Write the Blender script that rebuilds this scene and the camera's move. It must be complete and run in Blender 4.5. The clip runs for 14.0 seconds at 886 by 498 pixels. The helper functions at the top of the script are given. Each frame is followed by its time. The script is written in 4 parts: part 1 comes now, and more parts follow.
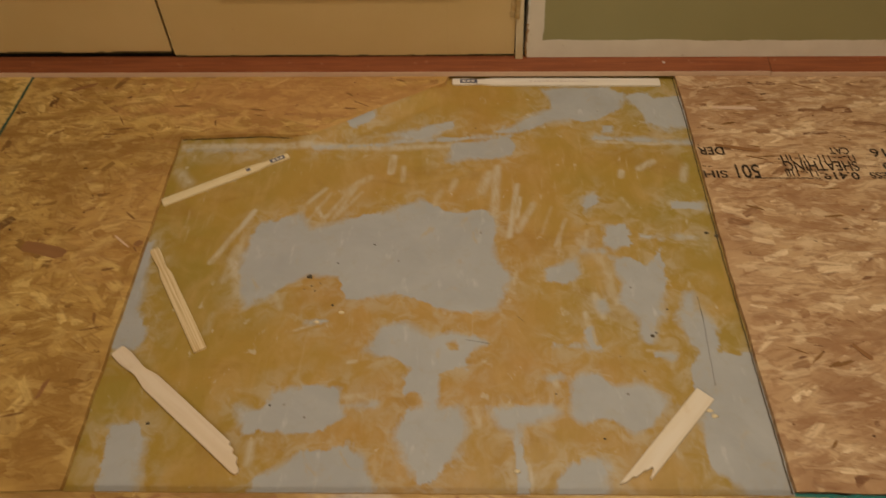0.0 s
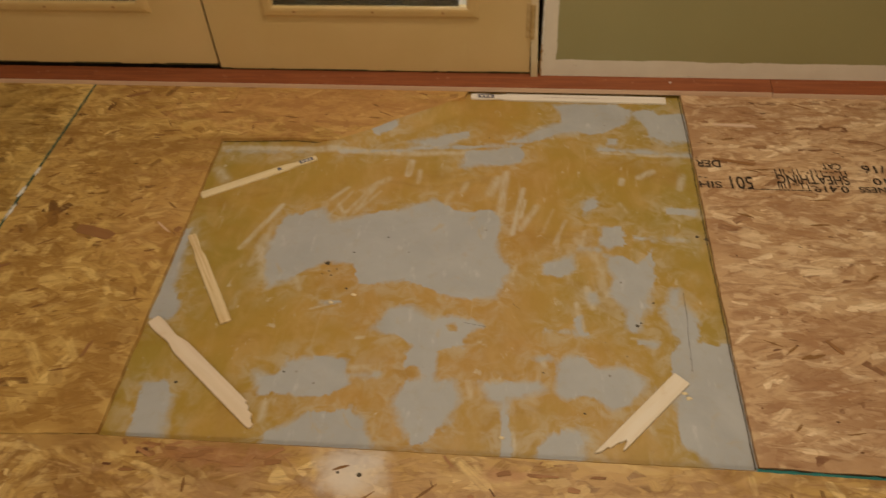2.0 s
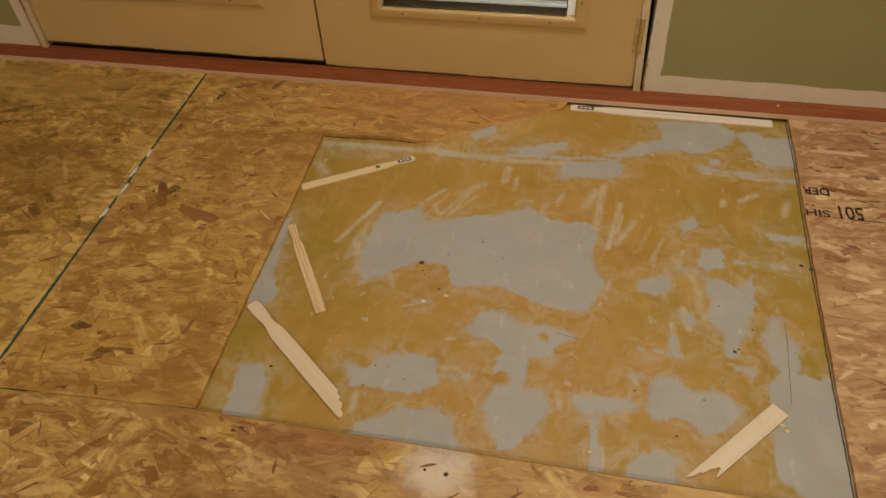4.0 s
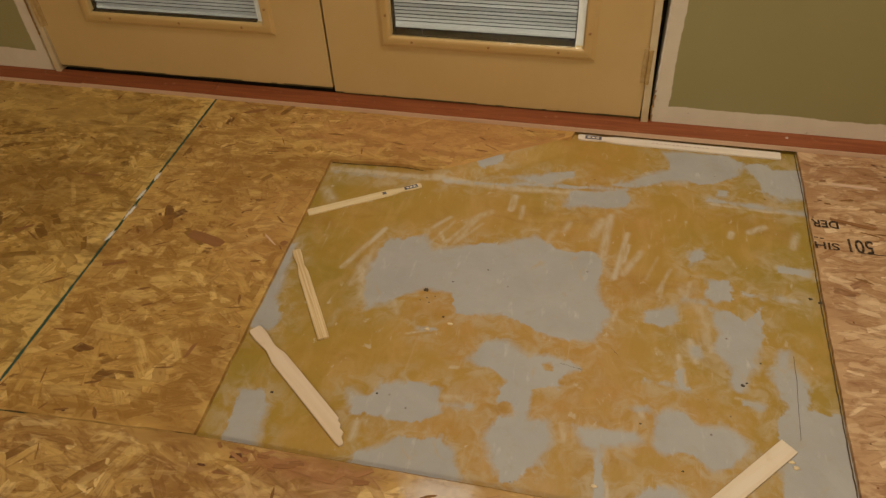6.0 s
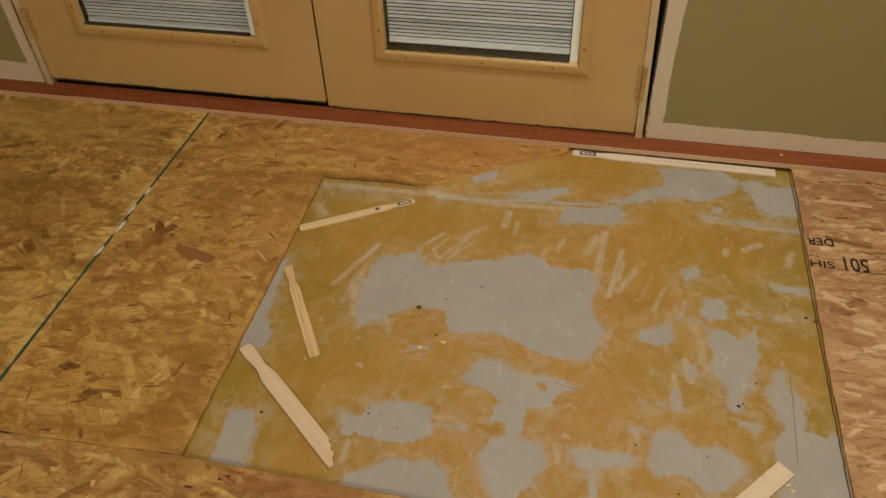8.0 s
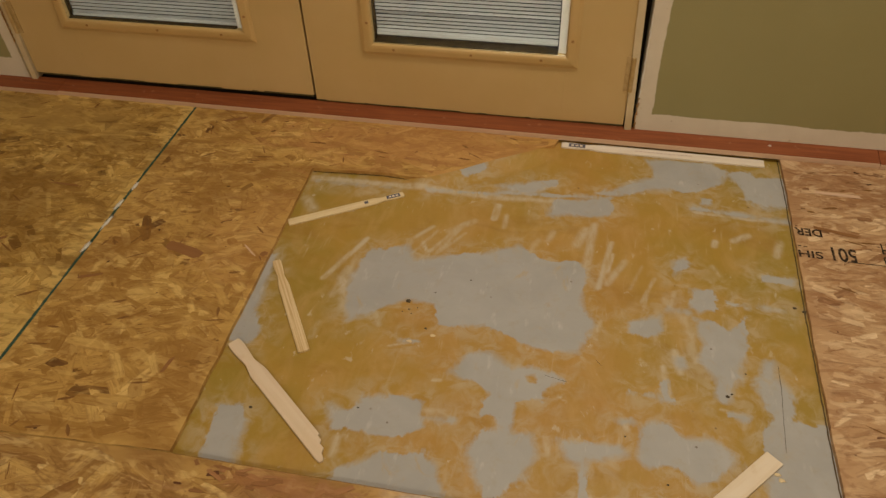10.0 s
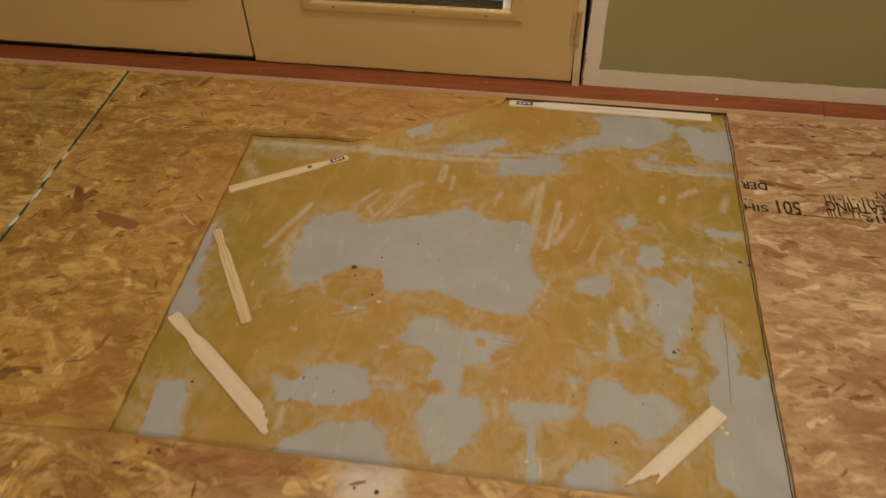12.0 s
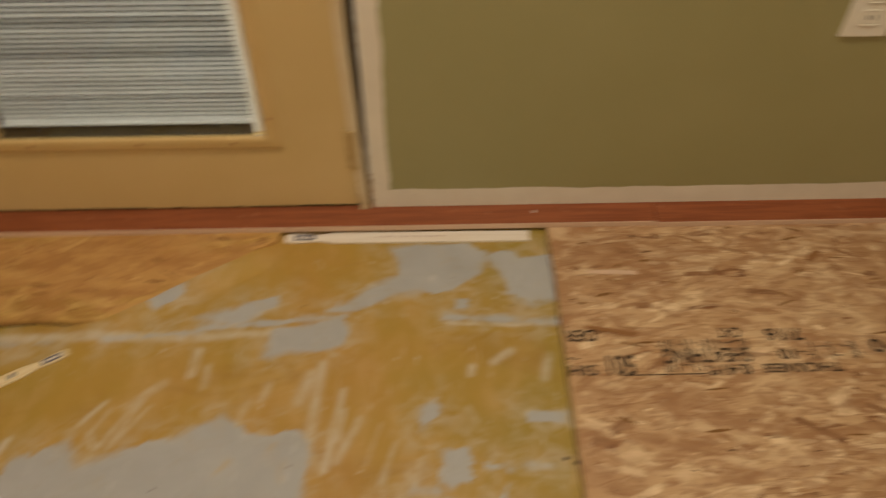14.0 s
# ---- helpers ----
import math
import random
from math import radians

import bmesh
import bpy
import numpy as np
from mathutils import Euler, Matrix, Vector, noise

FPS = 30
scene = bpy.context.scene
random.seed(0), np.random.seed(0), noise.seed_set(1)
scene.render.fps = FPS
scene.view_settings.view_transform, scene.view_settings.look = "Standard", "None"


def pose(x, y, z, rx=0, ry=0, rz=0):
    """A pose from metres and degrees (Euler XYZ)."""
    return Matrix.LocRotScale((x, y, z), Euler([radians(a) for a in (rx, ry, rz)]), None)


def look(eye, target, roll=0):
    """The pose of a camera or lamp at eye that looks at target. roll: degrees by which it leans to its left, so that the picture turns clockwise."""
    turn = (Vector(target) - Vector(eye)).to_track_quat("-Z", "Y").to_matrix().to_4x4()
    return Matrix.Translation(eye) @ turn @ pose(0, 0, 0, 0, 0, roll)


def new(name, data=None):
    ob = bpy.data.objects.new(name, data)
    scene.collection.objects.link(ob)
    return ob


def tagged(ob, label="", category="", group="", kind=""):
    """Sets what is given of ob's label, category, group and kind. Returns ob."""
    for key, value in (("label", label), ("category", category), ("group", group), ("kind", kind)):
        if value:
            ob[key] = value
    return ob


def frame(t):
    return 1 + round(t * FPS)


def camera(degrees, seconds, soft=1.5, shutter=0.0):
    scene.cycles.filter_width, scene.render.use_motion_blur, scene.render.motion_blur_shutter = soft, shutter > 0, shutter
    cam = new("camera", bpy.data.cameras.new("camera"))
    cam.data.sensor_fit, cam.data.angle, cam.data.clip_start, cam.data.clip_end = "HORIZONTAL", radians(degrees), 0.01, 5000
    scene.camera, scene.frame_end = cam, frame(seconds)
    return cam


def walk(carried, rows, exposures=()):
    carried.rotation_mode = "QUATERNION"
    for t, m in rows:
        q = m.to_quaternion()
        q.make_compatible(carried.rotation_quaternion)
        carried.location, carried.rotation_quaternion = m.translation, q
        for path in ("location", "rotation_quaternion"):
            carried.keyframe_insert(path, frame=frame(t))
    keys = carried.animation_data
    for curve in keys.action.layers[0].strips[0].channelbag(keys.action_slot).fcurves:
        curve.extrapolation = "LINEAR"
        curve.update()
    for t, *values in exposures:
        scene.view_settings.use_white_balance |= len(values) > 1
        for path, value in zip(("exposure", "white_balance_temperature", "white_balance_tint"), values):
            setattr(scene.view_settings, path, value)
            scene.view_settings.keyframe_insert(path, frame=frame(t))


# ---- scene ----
cam = camera(62.4, 14.0, soft=1.4, shutter=1.0)
PATH = [
    (0, (0.455, 0.342, 1.131), (0.393, 1.676, -0.357), -1.7),
    (0.5, (0.474, 0.33, 1.132), (0.433, 1.645, -0.374), -1.1),
    (1, (0.492, 0.298, 1.135), (0.45, 1.629, -0.357), -1.5),
    (1.5, (0.554, 0.233, 1.155), (0.459, 1.593, -0.309), -1.4),
    (2, (0.542, 0.191, 1.171), (0.361, 1.584, -0.253), -3.1),
    (2.5, (0.511, 0.17, 1.174), (0.303, 1.57, -0.239), -2.8),
    (3, (0.493, 0.164, 1.176), (0.254, 1.561, -0.236), -2.6),
    (3.5, (0.479, 0.162, 1.175), (0.175, 1.551, -0.232), -3.1),
    (3.7, (0.471, 0.169, 1.175), (0.14, 1.551, -0.232), -3.4),
    (5.8, (0.472, 0.178, 1.172), (0.089, 1.606, -0.176), -3.0),
    (6, (0.476, 0.179, 1.167), (0.097, 1.608, -0.179), -3.0),
    (6.5, (0.475, 0.184, 1.167), (0.105, 1.622, -0.173), -2.7),
    (7, (0.474, 0.19, 1.165), (0.111, 1.635, -0.17), -2.5),
    (7.5, (0.474, 0.196, 1.166), (0.106, 1.649, -0.158), -2.4),
    (10, (0.48, 0.204, 1.162), (0.135, 1.65, -0.176), -2.3),
    (10.5, (0.487, 0.206, 1.158), (0.203, 1.628, -0.22), -2.0),
    (11, (0.488, 0.2, 1.154), (0.253, 1.608, -0.247), -1.7),
    (11.5, (0.5, 0.203, 1.155), (0.279, 1.606, -0.254), -1.5),
    (12, (0.51, 0.237, 1.142), (0.277, 1.629, -0.275), -1.3),
    (12.5, (0.421, 0.397, 1.131), (0.183, 1.777, -0.296), -1.5),
    (13, (0.393, 0.557, 1.14), (0.187, 1.945, -0.285), -1.9),
    (13.5, (0.548, 0.694, 1.132), (0.45, 2.098, -0.289), -0.3),
    (14, (0.732, 0.817, 1.16), (0.77, 2.183, -0.301), 0.1),
]
walk(cam, [(t, look(eye, target, roll)) for t, eye, target, roll in PATH], exposures=[(0, -0.33), (3, -0.24), (6.5, -0.23), (12.5, -0.26), (14, -0.22)])

# ---- world and lamps ----
world = bpy.data.worlds.new("night")
scene.world = world
world.use_nodes = True
world.node_tree.nodes["Background"].inputs[0].default_value = (0.02, 0.025, 0.035, 1)
world.node_tree.nodes["Background"].inputs[1].default_value = 0.3
scene.view_settings.exposure = 0.0

OSB = 0.011          # top of the boards; the old sheet below lies at 0
WALL = 2.0           # face of the door wall
CEIL = 2.44


def lamp(name, place, size, watts, colour):
    data = bpy.data.lights.new(name, "AREA")
    data.shape, data.size, data.energy, data.color = "DISK", size, watts, colour
    ob = new(name, data)
    ob.matrix_world = pose(*place)
    return ob


# unseen main light overhead; place and power set by the brightness wanted
lamp("overhead_light", (0.85, 1.35, 2.33), 0.36, 29, (1.0, 0.875, 0.70))
# added fill light far back, no known source; lifts the door wall
lamp("overhead_light", (-0.2, -2.2, 2.33), 0.9, 74, (1.0, 0.875, 0.70))


# ---- materials ----
class Net:
    """A node material with short calls for its nodes."""

    def __init__(self, name, rough=0.6, spec=0.5):
        self.mat = bpy.data.materials.new(name)
        self.mat.use_nodes = True
        self.tree = self.mat.node_tree
        self.bsdf = self.tree.nodes["Principled BSDF"]
        self.bsdf.inputs["Roughness"].default_value = rough
        self.bsdf.inputs["Specular IOR Level"].default_value = spec

    def node(self, kind, **settings):
        n = self.tree.nodes.new(kind)
        for key, value in settings.items():
            setattr(n, key, value)
        return n

    def put(self, value, socket):
        if isinstance(value, bpy.types.NodeSocket):
            self.tree.links.new(value, socket)
        elif isinstance(value, tuple) and len(value) == 3 and socket.type == "RGBA":
            socket.default_value = (*value, 1)
        else:
            socket.default_value = value

    def coords(self, which="Object"):
        return self.node("ShaderNodeTexCoord").outputs[which]

    def scaled(self, vec, sx, sy, sz, turn=0.0):
        n = self.node("ShaderNodeMapping")
        self.put(vec, n.inputs[0])
        n.inputs["Scale"].default_value = (sx, sy, sz)
        n.inputs["Rotation"].default_value = (0, 0, turn)
        return n.outputs[0]

    def noise(self, vec, scale, detail=4.0, rough=0.55, warp=0.0):
        n = self.node("ShaderNodeTexNoise")
        self.put(vec, n.inputs["Vector"])
        n.inputs["Scale"].default_value, n.inputs["Detail"].default_value = scale, detail
        n.inputs["Roughness"].default_value, n.inputs["Distortion"].default_value = rough, warp
        return n.outputs["Fac"]

    def math(self, op, a, b=0.0, clamp=False):
        n = self.node("ShaderNodeMath", operation=op, use_clamp=clamp)
        self.put(a, n.inputs[0]), self.put(b, n.inputs[1])
        return n.outputs[0]

    def step(self, value, low, high, to_low=0.0, to_high=1.0):
        n = self.node("ShaderNodeMapRange", interpolation_type="SMOOTHSTEP")
        self.put(value, n.inputs[0])
        for i, v in enumerate((low, high, to_low, to_high)):
            n.inputs[1 + i].default_value = v
        return n.outputs[0]

    def mix(self, fac, a, b, blend="MIX"):
        n = self.node("ShaderNodeMix", data_type="RGBA", blend_type=blend)
        self.put(fac, n.inputs[0]), self.put(a, n.inputs[6]), self.put(b, n.inputs[7])
        return n.outputs[2]

    def ramp(self, fac, *stops):
        n = self.node("ShaderNodeValToRGB")
        self.put(fac, n.inputs[0])
        e = n.color_ramp.elements
        while len(e) < len(stops):
            e.new(0.5)
        for el, (at, col) in zip(e, stops):
            el.position, el.color = at, (*col, 1)
        return n.outputs[0]

    def attribute(self, name):
        return self.node("ShaderNodeAttribute", attribute_name=name).outputs["Fac"]

    def axis(self, vec, i):
        n = self.node("ShaderNodeSeparateXYZ")
        self.put(vec, n.inputs[0])
        return n.outputs[i]

    def done(self, colour=None, rough=None, bump=None, depth=0.002, strength=0.5):
        if colour is not None:
            self.put(colour, self.bsdf.inputs["Base Color"])
        if rough is not None:
            self.put(rough, self.bsdf.inputs["Roughness"])
        if bump is not None:
            n = self.node("ShaderNodeBump")
            n.inputs["Strength"].default_value, n.inputs["Distance"].default_value = strength, depth
            self.put(bump, n.inputs["Height"])
            self.tree.links.new(n.outputs[0], self.bsdf.inputs["Normal"])
        return self.mat


def painted(name, colour, worn, rough=0.5, scale=6.0, spec=0.4):
    """Brushed paint: slight mottling, faint brush strokes, small rubbed marks."""
    n = Net(name, rough, spec)
    c = n.coords()
    cloud = n.noise(c, scale, 5)
    fine = n.noise(n.scaled(c, 1, 1, 0.25), 160, 3)
    col = n.mix(n.step(cloud, 0.35, 0.7), colour, worn)
    col = n.mix(n.step(n.noise(c, 45, 3), 0.70, 0.78, 0, 0.35), col, tuple(v * 0.6 for v in colour))
    return n.done(col, n.step(cloud, 0.3, 0.7, rough - 0.06, rough + 0.08), fine, 0.0006, 0.35)


def strand_material(name, grain_dark, tones, cloud_dark, cloud_light, stains=()):
    """Wood strands: each its own tone, grain along its length, painted edge shade, over broad clouds of tone."""
    n = Net(name, 0.55, 0.3)
    p = n.coords()
    rnd = n.node("ShaderNodeNewGeometry").outputs["Random Per Island"]
    uv = n.node("ShaderNodeUVMap", uv_map="grain").outputs[0]
    rim = n.node("ShaderNodeUVMap", uv_map="rim").outputs[0]
    col = n.ramp(rnd, *tones)
    broad = n.noise(n.scaled(p, 0.7, 1.1, 1, 0.3), 3.8, 4, 0.55, 1.0)
    col = n.mix(n.step(broad, 0.46, 0.66, 0, 0.72), col, cloud_dark)
    col = n.mix(n.step(broad, 0.44, 0.28, 0, 0.45), col, cloud_light)
    mid = n.noise(n.scaled(p, 0.6, 1.3, 1, -0.2), 12, 4, 0.6, 1.2)
    col = n.mix(n.step(mid, 0.50, 0.68, 0, 0.62), col, cloud_dark)
    col = n.mix(n.step(mid, 0.42, 0.28, 0, 0.40), col, cloud_light)
    grain = n.noise(n.scaled(uv, 0.9, 9, 1), 1.7, 6, 0.68, 0.9)
    col = n.mix(n.step(grain, 0.47, 0.72, 0, 0.62), col, grain_dark)
    col = n.mix(n.step(grain, 0.44, 0.26, 0, 0.36), col, tones[4][1])
    # crack shade along one side of a strand, painted into the colour
    lap_shade = n.math("ADD", n.axis(rim, 1), n.math("MULTIPLY", n.math("SUBTRACT", n.noise(p, 60, 5, 0.7), 0.5), 0.7))
    col = n.mix(n.step(lap_shade, 0.22, 0.56, 0, 0.52), col, grain_dark)
    # fibres, tears and pits that run on across the strands
    for turn, at in ((0.10, 0.0), (-0.55, 7.0)):
        fibre = n.noise(n.scaled(p, 1, 3.4, 1, turn), 22 + at, 7, 0.72, 1.6)
        col = n.mix(n.step(fibre, 0.56, 0.76, 0, 0.30), col, grain_dark)
    pit = n.noise(n.scaled(p, 1, 1.8, 1, 0.2), 58, 4, 0.6, 1.0)
    col = n.mix(n.step(pit, 0.68, 0.76, 0, 0.75), col, tones[6][1])
    # torn laps with wavering outlines, their shade painted dark, and raised pale fibres
    for turn, at in ((0.15, 0.0), (-0.5, 3.0)):
        tear = n.noise(n.scaled(p, 1, 2.3, 1, turn), 8 + at, 4, 0.5, 1.3)
        col = n.mix(n.step(tear, 0.575, 0.64, 0, 0.55), col, cloud_dark)
        col = n.mix(n.step(tear, 0.41, 0.35, 0, 0.32), col, tones[4][1])
    for x, y, rx, ry, amount, tint in stains:
        off = n.node("ShaderNodeVectorMath", operation="SUBTRACT")
        n.put(p, off.inputs[0])
        off.inputs[1].default_value = (x, y, OSB)
        size = n.node("ShaderNodeVectorMath", operation="LENGTH")
        n.put(n.scaled(off.outputs[0], 1 / rx, 1 / ry, 1), size.inputs[0])
        f = n.math("ADD", size.outputs["Value"], n.math("MULTIPLY", n.math("SUBTRACT", n.noise(n.scaled(p, 0.6, 1.2, 1), 22, 5, 0.65, 1.0), 0.5), 2.4))
        col = n.mix(n.step(f, 0.35, 1.15, amount, 0.0), col, tint)
    # whitish smear at the front and a small fainter pale spot at the right
    for x, y, r, a in ((0.285, 0.785, 0.075, 0.72), (1.31, 1.12, 0.03, 0.5)):
        d = n.node("ShaderNodeVectorMath", operation="DISTANCE")
        n.put(p, d.inputs[0])
        d.inputs[1].default_value = (x, y, OSB)
        f = n.math("ADD", d.outputs["Value"], n.math("MULTIPLY", n.noise(p, 26, 4), 0.09))
        col = n.mix(n.step(f, r * 0.7 + 0.01, r + 0.055, a, 0.0), col, (0.72, 0.66, 0.60))
    return n.done(col, n.step(grain, 0.3, 0.7, 0.45, 0.65), grain, 0.0008, 0.6)


def tones(dark, low, main, light, pale):
    return ((0.0, low), (0.22, main), (0.52, light), (0.68, main), (0.90, pale), (0.955, low), (1.0, dark))


GOLD = tones((0.10, 0.042, 0.012), (0.35, 0.196, 0.043), (0.48, 0.290, 0.070), (0.60, 0.385, 0.108), (0.74, 0.520, 0.178))
PINK = tones((0.15, 0.058, 0.024), (0.39, 0.222, 0.104), (0.50, 0.312, 0.160), (0.60, 0.402, 0.222), (0.80, 0.605, 0.375))
RUST = tones((0.11, 0.045, 0.014), (0.36, 0.198, 0.048), (0.47, 0.280, 0.073), (0.58, 0.365, 0.108), (0.72, 0.500, 0.178))
FRONT = tones((0.09, 0.034, 0.012), (0.33, 0.180, 0.049), (0.45, 0.268, 0.078), (0.57, 0.368, 0.120), (0.78, 0.570, 0.240))
M_GOLD = strand_material("strand_wood_golden", (0.21, 0.098, 0.020), GOLD, (0.235, 0.122, 0.024), (0.64, 0.435, 0.130), ((-1.0, 1.47, 0.30, 0.16, 0.5, (0.26, 0.135, 0.030)), (-1.2, 1.83, 0.45, 0.13, 0.45, (0.60, 0.405, 0.122)), (-0.85, 1.05, 0.3, 0.2, 0.3, (0.58, 0.390, 0.120))))
M_RUST = strand_material("strand_wood_rust", (0.25, 0.112, 0.026), RUST, (0.30, 0.150, 0.034), (0.62, 0.405, 0.130), ((0.05, 1.86, 0.55, 0.15, 0.5, (0.47, 0.225, 0.085)), (-0.28, 1.42, 0.16, 0.22, 0.35, (0.40, 0.190, 0.062))))
M_FRONT = strand_material("strand_wood_dark", (0.18, 0.078, 0.021), FRONT, (0.24, 0.112, 0.031), (0.62, 0.41, 0.145), ((0.03, 0.795, 0.15, 0.032, 0.62, (0.34, 0.145, 0.062)), (0.56, 0.792, 0.07, 0.020, 0.6, (0.47, 0.225, 0.095)), (0.62, 0.70, 0.75, 0.16, 0.45, (0.54, 0.335, 0.165))))
M_PINK = strand_material("strand_wood_pale", (0.25, 0.112, 0.045), PINK, (0.33, 0.168, 0.076), (0.68, 0.485, 0.285))
n = Net("dark_strand", 0.65, 0.3)
u = n.node("ShaderNodeUVMap", uv_map="grain").outputs[0]
M_DARKSTRAND = n.done(n.mix(n.noise(n.scaled(u, 1, 14, 1), 1.5, 4), (0.13, 0.054, 0.014), (0.33, 0.165, 0.050)), None, n.noise(n.coords(), 200, 3), 0.0005)
n = Net("bark_chip", 0.7, 0.3)
M_CHIP = n.done(n.mix(n.node("ShaderNodeNewGeometry").outputs["Random Per Island"], (0.065, 0.026, 0.012), (0.27, 0.125, 0.048)), None, n.noise(n.coords(), 300, 3), 0.0005)
n = Net("dried_glue", 0.6, 0.3)
M_GLUE = n.done(n.mix(n.noise(n.coords(), 400, 3), (0.045, 0.034, 0.020), (0.11, 0.08, 0.045)), None, n.noise(n.coords(), 500, 3), 0.0005)
n = Net("brown_flake", 0.6, 0.3)
M_BROWN = n.done(n.mix(n.noise(n.scaled(n.coords(), 8, 60, 1), 1, 4), (0.24, 0.105, 0.038), (0.32, 0.155, 0.055)), None, n.noise(n.coords(), 200, 3), 0.0005)
n = Net("bark_flake", 0.7, 0.3)
M_BARK = n.done(n.mix(n.noise(n.scaled(n.coords(), 30, 90, 1), 1, 4), (0.085, 0.032, 0.016), (0.19, 0.080, 0.034)), None, n.noise(n.coords(), 200, 3), 0.0005)
n = Net("reddish_flake", 0.6, 0.3)
M_REDDISH = n.done(n.mix(n.noise(n.scaled(n.coords(), 8, 60, 1), 1, 4), (0.30, 0.138, 0.054), (0.42, 0.215, 0.085)), None, n.noise(n.coords(), 200, 3), 0.0005)
# dark tone for the shade in the open joints
n = Net("joint_shadow_tone", 0.9, 0.2)
M_JOINT = n.done(n.mix(n.noise(n.coords(), 50, 4), (0.06, 0.04, 0.017), (0.11, 0.078, 0.034)))
n = Net("seam_coating", 0.45, 0.5)
M_TEAL = n.done(n.mix(n.noise(n.coords(), 40, 4), (0.008, 0.11, 0.10), (0.03, 0.21, 0.19)), None, n.noise(n.coords(), 200, 3), 0.001)
n = Net("dull_green_sealer", 0.55, 0.4)
M_GREEN = n.done(n.mix(n.noise(n.coords(), 40, 4), (0.006, 0.040, 0.028), (0.028, 0.092, 0.062)), None, n.noise(n.coords(), 200, 3), 0.001)
n = Net("packed_dust", 0.8, 0.2)
M_FILL = n.done(n.mix(n.noise(n.coords(), 60, 5, 0.7), (0.50, 0.32, 0.095), (0.20, 0.105, 0.03)))
n = Net("subfloor_dust", 0.9, 0.2)
M_UNDER = n.done(n.mix(n.noise(n.coords(), 30, 5), (0.10, 0.07, 0.04), (0.17, 0.12, 0.07)))


def sheet_material():
    """Old sheet floor: yellow-brown glue skin, scraped off down to the grey backing."""
    n = Net("glued_sheet", 0.5, 0.4)
    p = n.coords()
    wear, smear, hue = n.attribute("wear"), n.attribute("smear"), n.attribute("hue")
    broad = n.noise(p, 7, 3)
    rag = n.math("SUBTRACT", n.noise(p, 20, 7, 0.62, 0.9), 0.5)
    fine = n.math("SUBTRACT", n.noise(n.scaled(p, 1, 0.4, 1), 90, 5, 0.7), 0.5)
    w = n.math("ADD", wear, n.math("MULTIPLY", rag, n.step(broad, 0.35, 0.65, 0.020, 0.052)))
    w = n.math("ADD", w, n.math("MULTIPLY", fine, n.step(n.noise(p, 11, 2), 0.4, 0.65, 0.008, 0.034)))
    # the scraped edge is crisp in places, feathered in others
    soft = n.step(n.noise(p, 8, 3), 0.40, 0.64, 0.0022, 0.011)
    bare = n.math("ADD", n.math("DIVIDE", w, n.math("MULTIPLY", soft, 2.0)), 0.5, True)
    h = n.math("ADD", hue, n.math("MULTIPLY", n.math("SUBTRACT", n.noise(p, 4.5, 5), 0.5), 1.3))
    glue = n.ramp(h, (0.10, (0.318, 0.220, 0.034)), (0.5, (0.395, 0.243, 0.044)), (0.9, (0.425, 0.232, 0.056)))
    glue = n.mix(n.step(n.noise(n.scaled(p, 1, 0.5, 1), 16, 7, 0.66, 0.8), 0.42, 0.75, 0, 0.6), glue, (0.50, 0.325, 0.125))
    glue = n.mix(n.step(n.noise(n.scaled(p, 0.6, 1, 1), 9, 5, 0.6, 1.0), 0.52, 0.72, 0, 0.5), glue, (0.31, 0.165, 0.026))
    glue = n.mix(n.step(n.noise(p, 70, 5, 0.7), 0.56, 0.76, 0, 0.35), glue, (0.27, 0.145, 0.026))
    # thinned skin beside the bare fields: the backing shows through
    thin = n.math("MULTIPLY", n.step(w, -0.075, 0.0), n.step(n.noise(p, 26, 6, 0.66, 0.8), 0.40, 0.66))
    glue = n.mix(n.math("MULTIPLY", thin, 0.72), glue, (0.47, 0.385, 0.255))
    # scraper strokes: pale, broken along their length
    broken = n.step(n.noise(n.scaled(p, 1, 0.45, 1, -0.35), 48, 5, 0.62, 0.6), 0.28, 0.62)
    s = n.math("MULTIPLY", n.step(smear, 0.14, 0.72), n.math("ADD", n.math("MULTIPLY", broken, 0.75), 0.25))
    glue = n.mix(n.math("MULTIPLY", s, 0.82), glue, (0.52, 0.455, 0.345))
    # fine scratches in two directions over broad areas
    for turn, size, at in ((-0.45, 70, 0.60), (0.12, 95, 0.63)):
        line = n.noise(n.scaled(p, 1, 0.09, 1, turn), size, 4, 0.6)
        glue = n.mix(n.math("MULTIPLY", n.step(line, at, at + 0.10, 0, 0.38), n.step(n.noise(p, 4.2 + at, 3), 0.46, 0.62)), glue, (0.54, 0.44, 0.29))
    fleck = n.math("MULTIPLY", n.step(n.noise(n.scaled(p, 1, 0.6, 1), 40, 5, 0.62, 0.5), 0.62, 0.69), n.step(n.noise(p, 6, 2), 0.42, 0.58))
    glue = n.mix(n.math("MULTIPLY", fleck, 0.75), glue, (0.52, 0.45, 0.34))
    grey = n.mix(n.noise(p, 7, 6, 0.62, 0.8), (0.315, 0.312, 0.306), (0.465, 0.458, 0.440))
    grey = n.mix(n.step(n.noise(p, 30, 6, 0.7), 0.50, 0.78, 0, 0.55), grey, (0.375, 0.325, 0.235))
    grey = n.mix(n.step(n.noise(n.scaled(p, 1, 0.3, 1, 0.3), 45, 5, 0.6), 0.58, 0.75, 0, 0.45), grey, (0.60, 0.585, 0.555))
